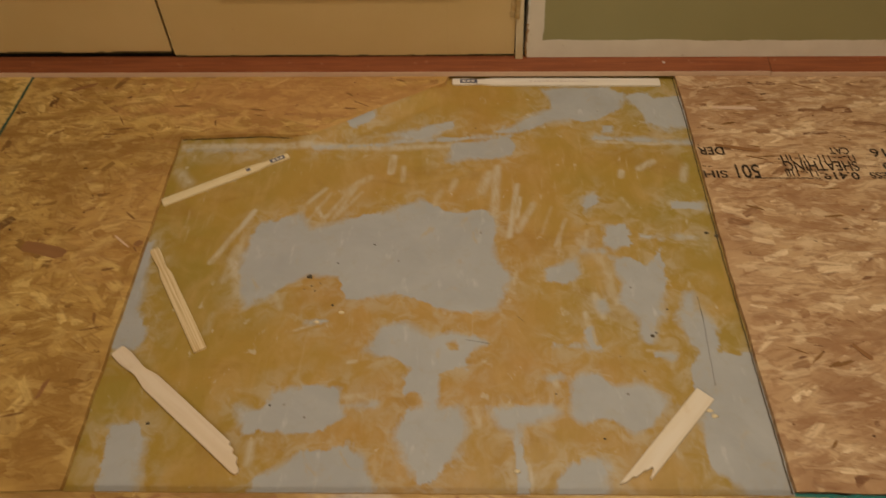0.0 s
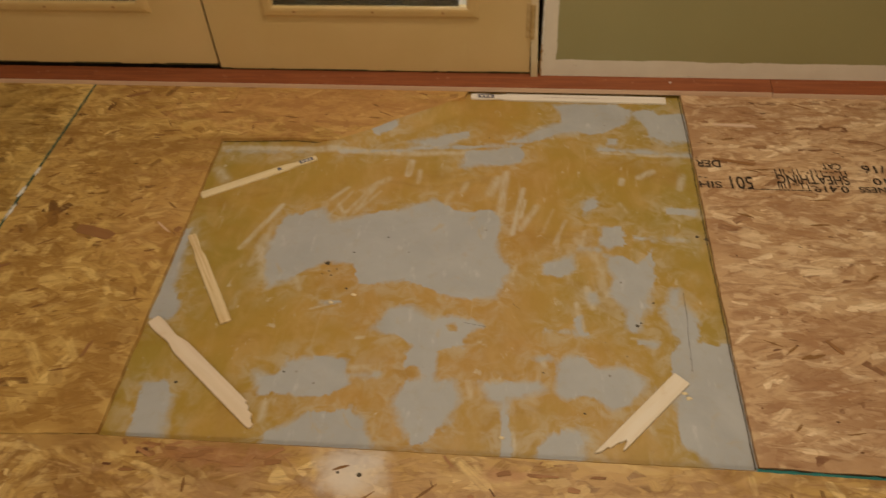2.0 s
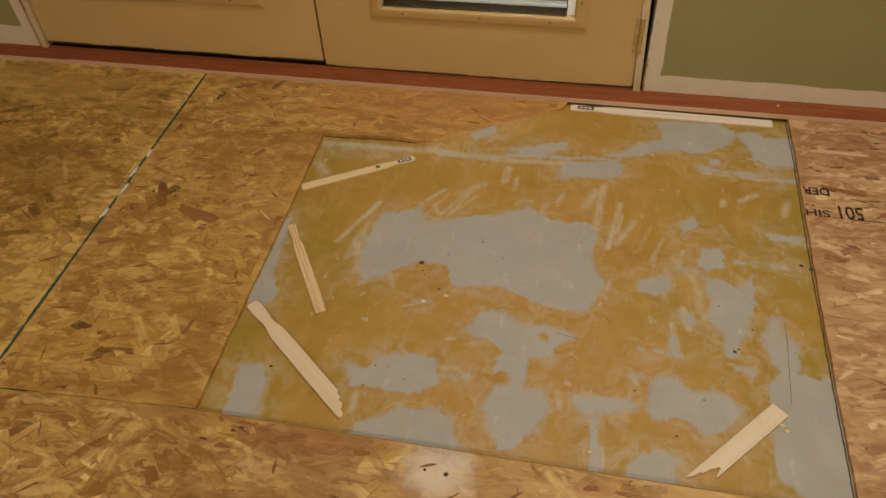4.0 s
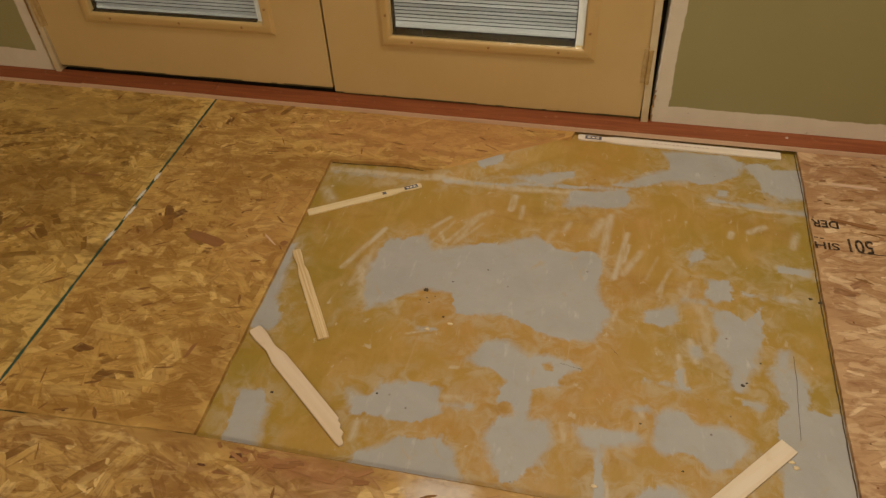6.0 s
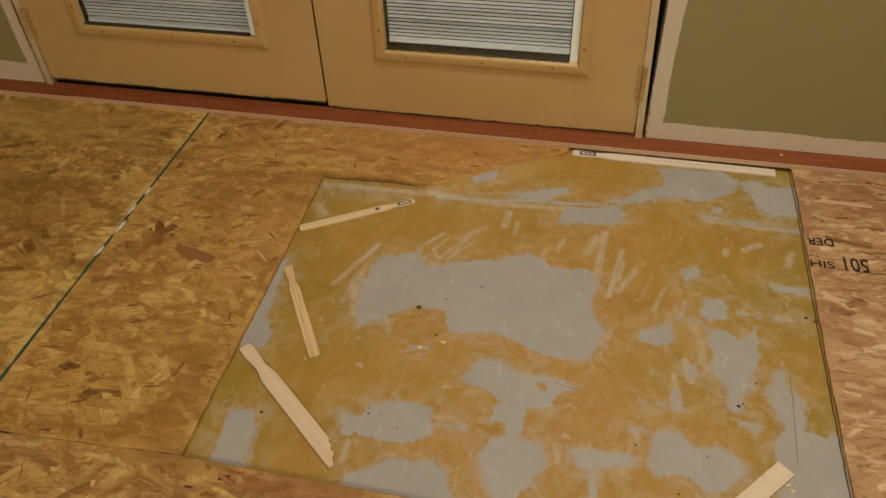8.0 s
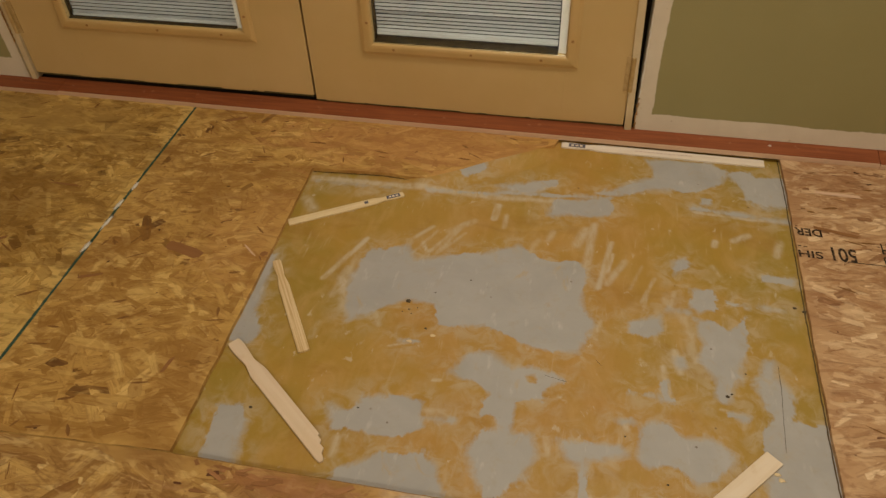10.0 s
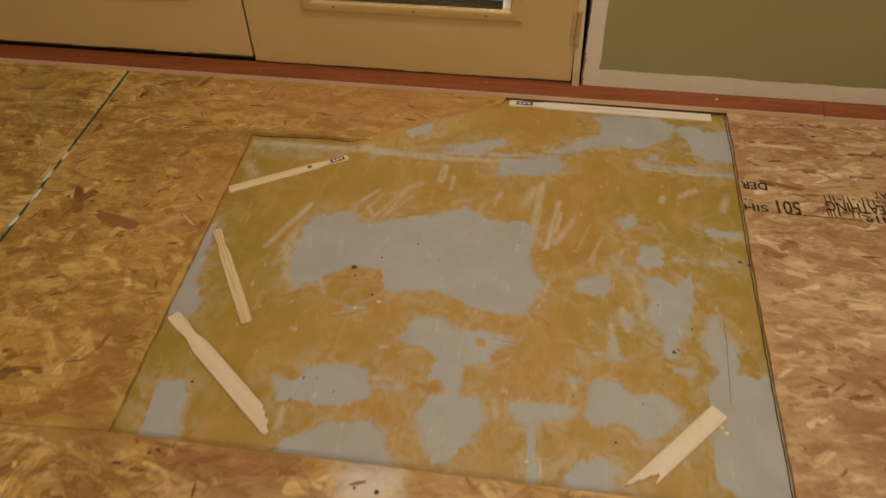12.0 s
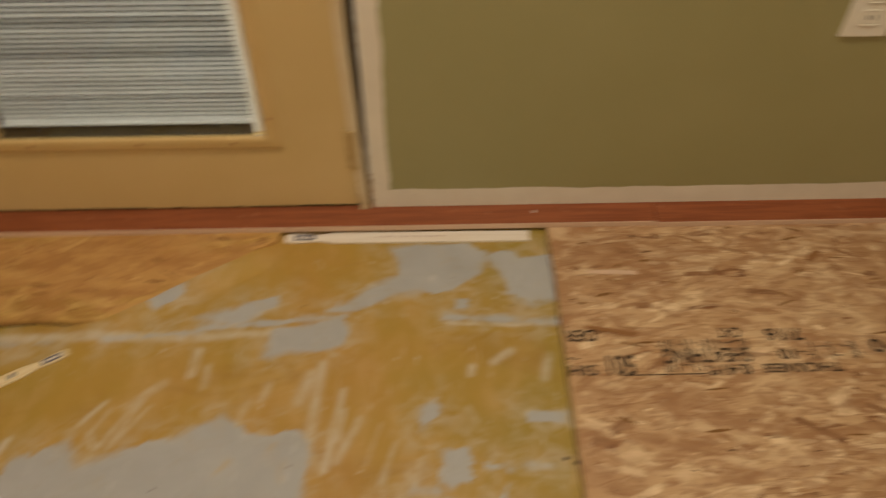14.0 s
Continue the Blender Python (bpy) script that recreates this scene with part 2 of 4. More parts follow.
    # wisps of glue left on the bare fields
    wisp = n.step(n.noise(n.scaled(p, 1, 0.55, 1, -0.3), 17, 6, 0.66, 1.2), 0.58, 0.72, 0, 0.45)
    grey = n.mix(wisp, grey, (0.46, 0.335, 0.15))
    col = n.mix(bare, glue, grey)
    # specks of dirt
    v = n.node("ShaderNodeTexVoronoi")
    n.put(p, v.inputs["Vector"])
    v.inputs["Scale"].default_value = 24
    dot = n.math("MULTIPLY", n.step(v.outputs["Distance"], 0.04, 0.08, 1, 0), n.step(n.noise(p, 9, 2), 0.52, 0.6))
    col = n.mix(n.math("MULTIPLY", dot, 0.7), col, (0.12, 0.075, 0.03))
    height = n.math("SUBTRACT", n.math("MULTIPLY", n.noise(p, 60, 5), 0.35), bare)
    return n.done(col, n.step(n.noise(p, 12, 4), 0.3, 0.7, 0.42, 0.62), height, 0.0006, 0.55)


M_SHEET = sheet_material()


def wall_material():
    """Olive paint on plasterboard, its hand-cut edge stopping short of where the trim was."""
    n = Net("olive_wall_paint", 0.55, 0.35)
    p = n.coords()
    x, z = n.axis(p, 0), n.axis(p, 2)
    wob = n.math("MULTIPLY", n.math("SUBTRACT", n.noise(p, 6, 5, 0.6), 0.5), 0.022)
    ragged = n.math("MULTIPLY", n.math("SUBTRACT", n.noise(p, 70, 3), 0.5), 0.006)
    edge = n.math("ADD", wob, ragged)
    low = n.step(x, -1.2, -1.0, 0.103, 0.085)
    up = n.step(n.math("SUBTRACT", n.math("ADD", z, edge), low), -0.0015, 0.0015)
    mid = n.math("ABSOLUTE", n.math("ADD", x, 0.340))
    out = n.step(n.math("ADD", mid, edge), 0.987, 0.990)
    green = n.math("MULTIPLY", up, out)
    olive = n.mix(n.noise(p, 3.2, 5), (0.265, 0.242, 0.103), (0.33, 0.298, 0.145))
    olive = n.mix(n.step(n.noise(p, 55, 3), 0.62, 0.72, 0, 0.15), olive, (0.27, 0.24, 0.12))
    bare = n.mix(n.noise(p, 18, 5), (0.72, 0.66, 0.55), (0.60, 0.53, 0.42))
    bare = n.mix(n.step(n.noise(p, 90, 4), 0.68, 0.72, 0, 0.6), bare, (0.33, 0.25, 0.16))
    stipple = n.noise(p, 210, 3)
    return n.done(n.mix(green, bare, olive), n.step(green, 0, 1, 0.8, 0.5), stipple, 0.0007, 0.35)


M_WALL = wall_material()
M_DOOR = painted("tan_door_paint", (0.535, 0.385, 0.165), (0.57, 0.415, 0.19), 0.5, 4)
M_BEAD = painted("ochre_bead_paint", (0.52, 0.36, 0.145), (0.55, 0.385, 0.165), 0.42, 9)
M_HINGE = painted("hinge_paint", (0.40, 0.27, 0.10), (0.50, 0.36, 0.17), 0.45, 60)
M_JAMB = painted("cream_jamb_paint", (0.62, 0.52, 0.34), (0.55, 0.43, 0.25), 0.5, 14)
M_DARK = painted("dark_edge", (0.022, 0.016, 0.009), (0.04, 0.03, 0.014), 0.85, 20, 0.15)
M_SWEEP = painted("olive_worn_edge", (0.075, 0.06, 0.024), (0.13, 0.105, 0.045), 0.8, 30, 0.2)
M_PLUG = painted("plug_filler", (0.30, 0.16, 0.05), (0.36, 0.21, 0.08), 0.6, 60)
M_WHITE = painted("white_vinyl", (0.74, 0.73, 0.69), (0.69, 0.68, 0.63), 0.4, 10)
M_SLAT = painted("blind_slat_white", (0.49, 0.52, 0.53), (0.46, 0.49, 0.50), 0.5, 8)
M_PLAIN = painted("ceiling_white", (0.78, 0.75, 0.69), (0.74, 0.71, 0.65), 0.8, 2)
M_ROOM = painted("room_wall_beige", (0.62, 0.56, 0.45), (0.58, 0.52, 0.41), 0.7, 2)
M_PLATE = painted("outlet_plastic", (0.72, 0.68, 0.58), (0.70, 0.65, 0.54), 0.35, 20)
n = Net("black_ink", 0.7, 0.2)
c = n.coords()
M_INK = n.done(n.mix(n.step(n.noise(c, 190, 4, 0.7), 0.53, 0.66), (0.032, 0.022, 0.016), (0.36, 0.21, 0.105)))
M_STAMP = painted("dark_print", (0.085, 0.08, 0.11), (0.13, 0.12, 0.15), 0.6, 90)
M_FADED = painted("faded_print", (0.48, 0.36, 0.30), (0.55, 0.43, 0.36), 0.7, 60)
M_CORD = painted("cord_white", (0.5, 0.5, 0.48), (0.45, 0.46, 0.44), 0.8, 50)

n = Net("door_glass", 0.0, 0.5)
n.bsdf.inputs["Transmission Weight"].default_value = 1.0
n.bsdf.inputs["IOR"].default_value = 1.45
M_GLASS = n.done((0.93, 0.96, 0.95))

n = Net("red_laminate", 0.5, 0.25)
c = n.coords()
g = n.noise(n.scaled(c, 1.2, 24, 24), 5, 5, 0.6, 0.6)
col = n.mix(n.step(g, 0.3, 0.7), (0.20, 0.055, 0.019), (0.285, 0.088, 0.031))
col = n.mix(n.step(n.noise(c, 40, 4), 0.62, 0.75, 0, 0.4), col, (0.40, 0.19, 0.10))
M_RED = n.done(col, n.step(g, 0.3, 0.7, 0.48, 0.62), g, 0.0004, 0.4)
n = Net("laminate_core", 0.7, 0.3)
c = n.coords()
M_PALE = n.done(n.mix(n.noise(n.scaled(c, 3, 30, 90), 3, 4), (0.66, 0.47, 0.33), (0.54, 0.36, 0.24)), None, n.noise(c, 150, 2), 0.0008)


def stick_material(name, light, dark, rings):
    n = Net(name, 0.62, 0.3)
    c = n.coords()
    g = n.noise(n.scaled(c, 2.2, rings, 30), 2.0, 5, 0.6, 0.4)
    col = n.mix(n.step(g, 0.40, 0.68), light, dark)
    col = n.mix(n.step(n.noise(c, 30, 4), 0.62, 0.8, 0, 0.3), col, (0.55, 0.36, 0.15))
    return n.done(col, None, g, 0.0005, 0.4)


M_STICK = stick_material("pale_birch", (0.72, 0.59, 0.44), (0.68, 0.54, 0.38), 34)
M_SPLINT = stick_material("fresh_split_wood", (0.76, 0.66, 0.52), (0.72, 0.60, 0.44), 30)
M_PINE = stick_material("striped_pine", (0.72, 0.57, 0.34), (0.54, 0.36, 0.16), 120)
M_BEECH = stick_material("plain_pale_wood", (0.74, 0.61, 0.38), (0.68, 0.53, 0.30), 60)
M_WHITEWOOD = stick_material("whitened_wood", (0.78, 0.71, 0.61), (0.72, 0.64, 0.53), 40)


# ---- mesh helpers ----
def part(name, bm, material, parent=None, label="", smooth=False):
    me = bpy.data.meshes.new(name)
    bm.to_mesh(me)
    bm.free()
    me.materials.append(material)
    for poly in me.polygons:
        poly.use_smooth = smooth
    ob = new(name, me)
    ob.parent = parent
    if label:
        tagged(ob, label)
    return ob


def thing(name, place, label, category, group="", kind=""):
    ob = new(name)
    ob.matrix_world = place if isinstance(place, Matrix) else pose(*place)
    return tagged(ob, label, category, group, kind)


def box(lo, hi, bevel=0.0, bm=None):
    bm = bm or bmesh.new()
    mid, size = (Vector(lo) + Vector(hi)) / 2, Vector(hi) - Vector(lo)
    made = bmesh.ops.create_cube(bm, size=1, matrix=Matrix.Translation(mid) @ Matrix.Diagonal((*size, 1)))
    if bevel:
        edges = {e for v in made["verts"] for e in v.link_edges}
        bmesh.ops.bevel(bm, geom=list(edges), offset=bevel, segments=2, affect="EDGES", profile=0.6)
    return bm


def prism(outline, z0, z1, bevel=0.0):
    """An upright plate with the given outline (counter-clockwise)."""
    bm = bmesh.new()
    face = bm.faces.new([bm.verts.new((x, y, z0)) for x, y in outline])
    out = bmesh.ops.extrude_face_region(bm, geom=[face])
    bmesh.ops.translate(bm, vec=(0, 0, z1 - z0), verts=[v for v in out["geom"] if isinstance(v, bmesh.types.BMVert)])
    bmesh.ops.recalc_face_normals(bm, faces=bm.faces)
    if bevel:
        top = [e for e in bm.edges if all(abs(v.co.z - z1) < 1e-6 for v in e.verts)]
        bmesh.ops.bevel(bm, geom=top, offset=bevel, segments=1, affect="EDGES")
    return bm


def rough_edge(points, step=0.02, amount=0.0015, seed=0):
    """Break straight runs of an outline into short, slightly uneven lengths."""
    rng = random.Random(seed)
    out = []
    for i, a in enumerate(points):
        a, b = Vector(a), Vector(points[(i + 1) % len(points)])
        k = max(1, int((b - a).length / step))
        side = Vector((a.y - b.y, b.x - a.x)).normalized()
        for j in range(k):
            p = a.lerp(b, j / k)
            out.append(tuple(p + side * (rng.uniform(-amount, amount) if j else 0)))
    return out


def inside(x, y, outline):
    hit = False
    for i, (x1, y1) in enumerate(outline):
        x0, y0 = outline[i - 1]
        if (y0 > y) != (y1 > y) and x < (x1 - x0) * (y - y0) / (y1 - y0) + x0:
            hit = not hit
    return hit


def strands(outline, amount, seed, z, material, size=1.0, drift=0.0, spread=0.75):
    """Overlapping wood flakes pressed flat into a board's face, cut off at its outline."""
    rng = random.Random(seed)
    xs, ys = [p[0] for p in outline], [p[1] for p in outline]
    verts, faces, uvs, rims, kinds = [], [], [], [], []
    while len(faces) < amount:
        x, y = rng.uniform(min(xs), max(xs)), rng.uniform(min(ys), max(ys))
        pick = rng.random()
        kind, high = 0, rng.uniform(0.0002, 0.0010)
        long, wide = rng.triangular(0.035, 0.14, 0.06) * size, rng.triangular(0.008, 0.036, 0.016) * size
        if pick < 0.020:
            # specks of bark
            kind, high = 1, 0.00115
            long, wide = rng.choice((0.004, 0.006, 0.009, 0.014)) * rng.uniform(0.6, 1.3), rng.uniform(0.0014, 0.0045)
        elif pick < 0.036:
            # narrow dark strands lying on top
            kind, high = 2, 0.00110
            long, wide = rng.uniform(0.015, 0.055), rng.uniform(0.0025, 0.008)
        elif pick < 0.20:
            long, wide = long * 0.55, wide * 0.5
        turn = drift + rng.gauss(0, spread)
        cx, sx = math.cos(turn), math.sin(turn)
        bend = rng.uniform(-0.25, 0.25)
        tip, tail = rng.uniform(-0.3, 0.3), rng.uniform(-0.3, 0.3)
        corners = ((-0.5, -0.35 + 0.3 * tail), (-0.38, -0.5), (0, -0.5), (0.36, -0.48), (0.5, -0.3 + 0.4 * tip), (0.44, 0.05 + tip), (0.5 - 0.2 * abs(tip), 0.36), (0.3, 0.5), (-0.05, 0.47), (-0.42, 0.46 - 0.3 * abs(tail)), (-0.47, 0.1 + tail * 0.6))
        if kind == 2:
            corners = tuple((u, v * (1.1 - 3.6 * u * u)) for u, v in corners)
        ring = []
        for u, v in corners:
            px, py = u * long, (v + bend * (1 - 4 * u * u) * 0.5 + rng.uniform(-0.06, 0.06)) * wide
            ring.append((x + px * cx - py * sx, y + px * sx + py * cx))
        if not all(inside(px, py, outline) for px, py in ring):
            continue
        tx, ty = rng.uniform(-0.004, 0.004), rng.uniform(-0.008, 0.008)
        first, shift = len(verts), rng.uniform(0, 50)
        flip = rng.choice((-1, 1))
        verts += [(px, py, min(z + 0.00125, max(z + 0.0001, z + high + tx * (px - x) + ty * (py - y)))) for px, py in ring]
        faces.append(tuple(range(first, first + len(corners))))
        kinds.append(kind)
        uvs += [(shift + u * long * 12, shift + v * wide * 12) for u, v in corners]
        rims += [(u, v * flip) for u, v in corners]
    me = bpy.data.meshes.new("strand")
    me.from_pydata(verts, [], faces)
    for layer_name, values in (("grain", uvs), ("rim", rims)):
        me.uv_layers.new(name=layer_name).data.foreach_set("uv", [v for uv in values for v in uv])
    for m in (material, M_CHIP, M_DARKSTRAND):
        me.materials.append(m)
    me.polygons.foreach_set("material_index", kinds)
    ob = new("strands", me)
    return tagged(ob, "pressed wood strands, golden to red-brown", kind="stuff")


# ---- floor ----
subfloor = part("subfloor", box((-3.2, -3.0, -0.06), (3.4, 2.3, -0.006)), M_UNDER)
tagged(subfloor, "dusty dark subfloor under the boards", "floor", kind="structure")

# edges of the opening in the boards
TL, TR, BR, BL = (-0.233, 1.708), (1.0, 1.966), (0.970, 0.832), (-0.192, 0.820)
BACK = 1.957
PANELS = {
    "left": [(-3.1, 0.701), (-0.645, 0.7955), (-0.699, BACK), (-3.1, BACK)],
    "middle": [(-0.638, 0.797), (-0.195, 0.823), TL, (-0.04, 1.719), (0.077, 1.712), (0.12, 1.740), (0.17, 1.770), (0.25, 1.829), (0.33, 1.878), (0.40, 1.926), (0.41, BACK), (-0.692, BACK)],
    "right": [(0.977, 0.838), (3.3, 0.82), (3.3, BACK), (0.993, BACK), (0.993, 1.80), (0.988, 1.62), (0.982, 1.39), (0.978, 1.10)],
    "front": [(-3.1, -2.9), (3.3, -2.9), (3.3, 0.815), (0.970, 0.830), (-0.19, 0.8195), (-0.64, 0.7945), (-3.1, 0.6995)],
}
SHOWN = {
    "left": [[(-1.75, 0.76), (-0.648, 0.797), (-0.701, BACK - 0.002), (-1.75, BACK - 0.002)], [(-3.0, 0.72), (-1.72, 0.77), (-1.72, BACK - 0.002), (-3.0, BACK - 0.002)]],
    "middle": [PANELS["middle"]],
    "right": [[(0.980, 0.841), (2.1, 0.836), (2.1, BACK - 0.002), (0.995, BACK - 0.002), (0.995, 1.80), (0.990, 1.62), (0.984, 1.39), (0.980, 1.10)], [(2.07, 0.836), (3.2, 0.832), (3.2, BACK - 0.002), (2.07, BACK - 0.002)]],
    "front": [[(-1.5, 0.10), (1.9, 0.10), (1.9, 0.819), (0.970, 0.829), (-0.19, 0.8185), (-0.64, 0.7935), (-1.5, 0.759)], [(-3.0, -2.9), (3.2, -2.9), (3.2, 0.12), (-3.0, 0.12)], [(-3.0, 0.10), (-1.48, 0.10), (-1.48, 0.755), (-3.0, 0.69)], [(1.88, 0.10), (3.2, 0.10), (3.2, 0.812), (1.88, 0.818)]],
}
COUNT = {"left": (2900, 2000), "middle": (2000,), "right": (4400, 2600), "front": (4800, 14000, 1400, 1300)}
for i, (key, outline) in enumerate(PANELS.items()):
    panel = part("floor_board_panel", prism(rough_edge(outline, 0.03, 0.0012, i) if key != "front" else outline, 0.0002 if key != "front" else 0.0, OSB, 0.0006), {"right": M_PINK, "middle": M_RUST, "front": M_FRONT}.get(key, M_GOLD))
    tagged(panel, "golden brown oriented strand board floor panel", "floor panel", "floor panels", "structure")
    for k, (field, amount) in enumerate(zip(SHOWN[key], COUNT[key])):
        flakes = strands(field, amount, 11 + i + 10 * k, OSB, {"right": M_PINK, "middle": M_RUST, "front": M_FRONT}.get(key, M_GOLD), 0.8 if key == "right" else 1.0, 0.1, 0.32 if key == "right" else 0.8)
        flakes.parent = panel


def flake(x, y, long, wide, turn, material, seed):
    """One large odd flake that stands out on a board."""
    rng = random.Random(seed)
    ring = []
    for k in range(11):
        a = 2 * math.pi * k / 11 + rng.uniform(-0.2, 0.2)
        ring.append((0.5 * long * math.copysign(abs(math.cos(a)) ** 0.5, math.cos(a)) * rng.uniform(0.7, 1.05), 0.5 * wide * math.copysign(abs(math.sin(a)) ** 0.4, math.sin(a)) * rng.uniform(0.55, 1.05)))
    ob = part("wood_flake", prism(ring, 0.0, 0.0004), material)
    ob.matrix_world = pose(x, y, OSB + 0.0011 + 0.00006 * (seed % 13), 0, 0, turn)
    return tagged(ob, "large red-brown wood flake in the strand board", "wood flake", "odd flakes", "structure")


for k, (x, y, long, wide, turn) in enumerate(((-0.423, 1.338, 0.105, 0.036, -12), (-0.230, 1.356, 0.020, 0.022, 60), (-0.542, 1.903, 0.075, 0.018, 25), (-0.60, 1.217, 0.062, 0.010, 24), (-0.295, 1.008, 0.010, 0.05, -8), (-0.866, 1.525, 0.085, 0.009, -2), (-0.904, 1.289, 0.06, 0.014, 40), (1.085, 1.664, 0.12, 0.017, -12), (-0.08, 0.79, 0.022, 0.012, 5), (-0.11, 0.757, 0.03, 0.007, 0), (0.0, 0.792, 0.05, 0.010, 8), (1.17, 1.10, 0.045, 0.011, -50), (1.55, 1.85, 0.05, 0.02, 40), (1.30, 1.905, 0.06, 0.006, -25))):
    flake(x, y, long, wide, turn, M_BROWN, k)
flake(-0.268, 1.363, 0.055, 0.005, -40, M_PALE, 40)
flake(1.115, 1.815, 0.125, 0.013, -3, M_PALE, 41)
for k, (x, y, long, wide, turn) in enumerate(((-0.095, 0.794, 0.026, 0.013, 10), (-0.045, 0.803, 0.030, 0.008, 0), (-0.02, 0.780, 0.022, 0.007, -8), (0.02, 0.800, 0.035, 0.010, 12), (-0.15, 0.765, 0.020, 0.005, 0), (0.60, 0.795, 0.03, 0.009, -6))):
    flake(x, y, long, wide, turn, M_BARK if k in (0, 4) else M_BROWN, 60 + k)
rng = random.Random(77)
for k in range(20):
    flake(rng.choice((rng.uniform(-0.16, 0.17), rng.uniform(0.42, 0.95))), 0.812 - abs(rng.gauss(0, 0.022)), rng.uniform(0.012, 0.045), rng.uniform(0.005, 0.013), rng.gauss(0, 20), rng.choice((M_BROWN, M_REDDISH, M_REDDISH)), 100 + k)
for x, y in ((0.300, 0.776), (0.262, 0.778)):
    bm = bmesh.new()
    bmesh.ops.create_cone(bm, cap_ends=True, segments=12, radius1=0.0048 if x > 0.28 else 0.003, radius2=0.003 if x > 0.28 else 0.002, depth=0.0016)
    dot = part("nail_head", bm, M_GLUE)
    dot.matrix_world = pose(x, y, OSB + 0.0012)
    tagged(dot, "dark nail head in the strand board", "nail", "nails in the boards")

# the old sheet in the opening
WORN = []
# the big bare field in the middle
WORN.append([(-0.008, 1.368), (0.009, 1.429), (0.093, 1.459), (0.125, 1.413), (0.233, 1.453), (0.279, 1.462), (0.354, 1.506), (0.42, 1.457), (0.491, 1.47), (0.524, 1.448), (0.512, 1.353), (0.546, 1.282), (0.517, 1.197), (0.466, 1.192), (0.406, 1.199), (0.374, 1.217), (0.318, 1.231), (0.221, 1.22), (0.196, 1.276), (0.137, 1.282), (0.082, 1.245), (0.068, 1.225), (0.024, 1.2), (-0.005, 1.292)])
WORN.append([(0.269, 1.104), (0.294, 1.159), (0.346, 1.169), (0.386, 1.134), (0.424, 1.146), (0.471, 1.136), (0.495, 1.123), (0.464, 1.099), (0.456, 1.066), (0.408, 1.057), (0.412, 0.988), (0.449, 0.983), (0.459, 0.948), (0.444, 0.898), (0.401, 0.853), (0.386, 0.85), (0.363, 0.87), (0.333, 0.935), (0.35, 0.975), (0.344, 1.02), (0.351, 1.063), (0.33, 1.087), (0.289, 1.093)])
WORN.append([(0.055, 0.985), (0.10, 0.975), (0.115, 1.012), (0.195, 1.028), (0.235, 1.022), (0.232, 0.995), (0.25, 0.968), (0.216, 0.94), (0.163, 0.930), (0.10, 0.938), (0.075, 0.927)])
WORN.append([(0.095, 0.80), (0.112, 0.850), (0.150, 0.872), (0.183, 0.902), (0.225, 0.902), (0.258, 0.915), (0.290, 0.888), (0.298, 0.862), (0.312, 0.845), (0.306, 0.80)])
WORN.append([(-0.158, 0.942), (-0.109, 0.951), (-0.087, 0.915), (-0.074, 0.80), (-0.134, 0.80), (-0.152, 0.889)])
WORN.append([(-0.25, 1.375), (-0.204, 1.373), (-0.192, 1.276), (-0.183, 1.204), (-0.15, 1.125), (-0.159, 1.099), (-0.25, 1.108)])
WORN.append([(0.144, 1.801), (0.224, 1.842), (0.227, 1.775), (0.179, 1.741)])
WORN.append([(0.265, 1.726), (0.423, 1.779), (0.425, 1.759), (0.357, 1.702)])
WORN.append([(0.409, 1.625), (0.424, 1.69), (0.558, 1.721), (0.573, 1.677), (0.547, 1.643)])
WORN.append([(0.64, 1.913), (0.817, 1.917), (0.858, 1.885), (0.84, 1.832), (0.775, 1.783), (0.67, 1.777), (0.557, 1.728), (0.528, 1.735), (0.627, 1.807), (0.67, 1.827), (0.662, 1.877)])
WORN.append([(0.851, 1.884), (0.916, 1.895), (0.927, 1.872), (1.02, 1.886), (1.02, 1.757), (0.934, 1.737), (0.897, 1.765), (0.882, 1.826)])
WORN.append([(0.78, 1.765), (0.81, 1.76), (0.805, 1.735), (0.785, 1.738)])
WORN.append([(0.707, 1.51), (0.739, 1.526), (0.745, 1.498), (0.713, 1.463)])
WORN.append([(0.748, 1.424), (0.797, 1.433), (0.799, 1.372), (0.763, 1.357), (0.741, 1.378)])
WORN.append([(0.616, 1.304), (0.681, 1.333), (0.686, 1.293), (0.657, 1.266), (0.617, 1.271)])
WORN.append([(0.751, 1.338), (0.785, 1.336), (0.818, 1.31), (0.855, 1.358), (0.855, 1.285), (0.844, 1.223), (0.817, 1.147), (0.799, 1.117), (0.784, 1.127), (0.782, 1.182), (0.757, 1.221), (0.765, 1.268)])
WORN.append([(0.857, 1.189), (0.883, 1.245), (0.9, 1.249), (0.9, 1.205), (0.923, 1.182), (0.921, 1.127), (0.908, 1.099), (1.0, 1.106), (1.0, 0.80), (0.918, 0.81), (0.881, 0.866), (0.854, 0.879), (0.857, 0.948), (0.863, 1.076), (0.88, 1.11)])
WORN.append([(0.643, 1.04), (0.669, 1.058), (0.699, 1.051), (0.719, 1.03), (0.769, 1.04), (0.797, 1.021), (0.815, 0.995), (0.774, 0.953), (0.74, 0.935), (0.726, 0.949), (0.712, 0.969), (0.659, 0.958), (0.639, 0.972)])
WORN.append([(0.498, 0.986), (0.527, 0.986), (0.608, 0.996), (0.624, 0.975), (0.55, 0.951), (0.56, 0.80), (0.541, 0.80), (0.536, 0.939), (0.515, 0.947)])
WORN.append([(0.604, 0.855), (0.623, 0.883), (0.679, 0.898), (0.688, 0.882), (0.687, 0.80), (0.599, 0.80)])
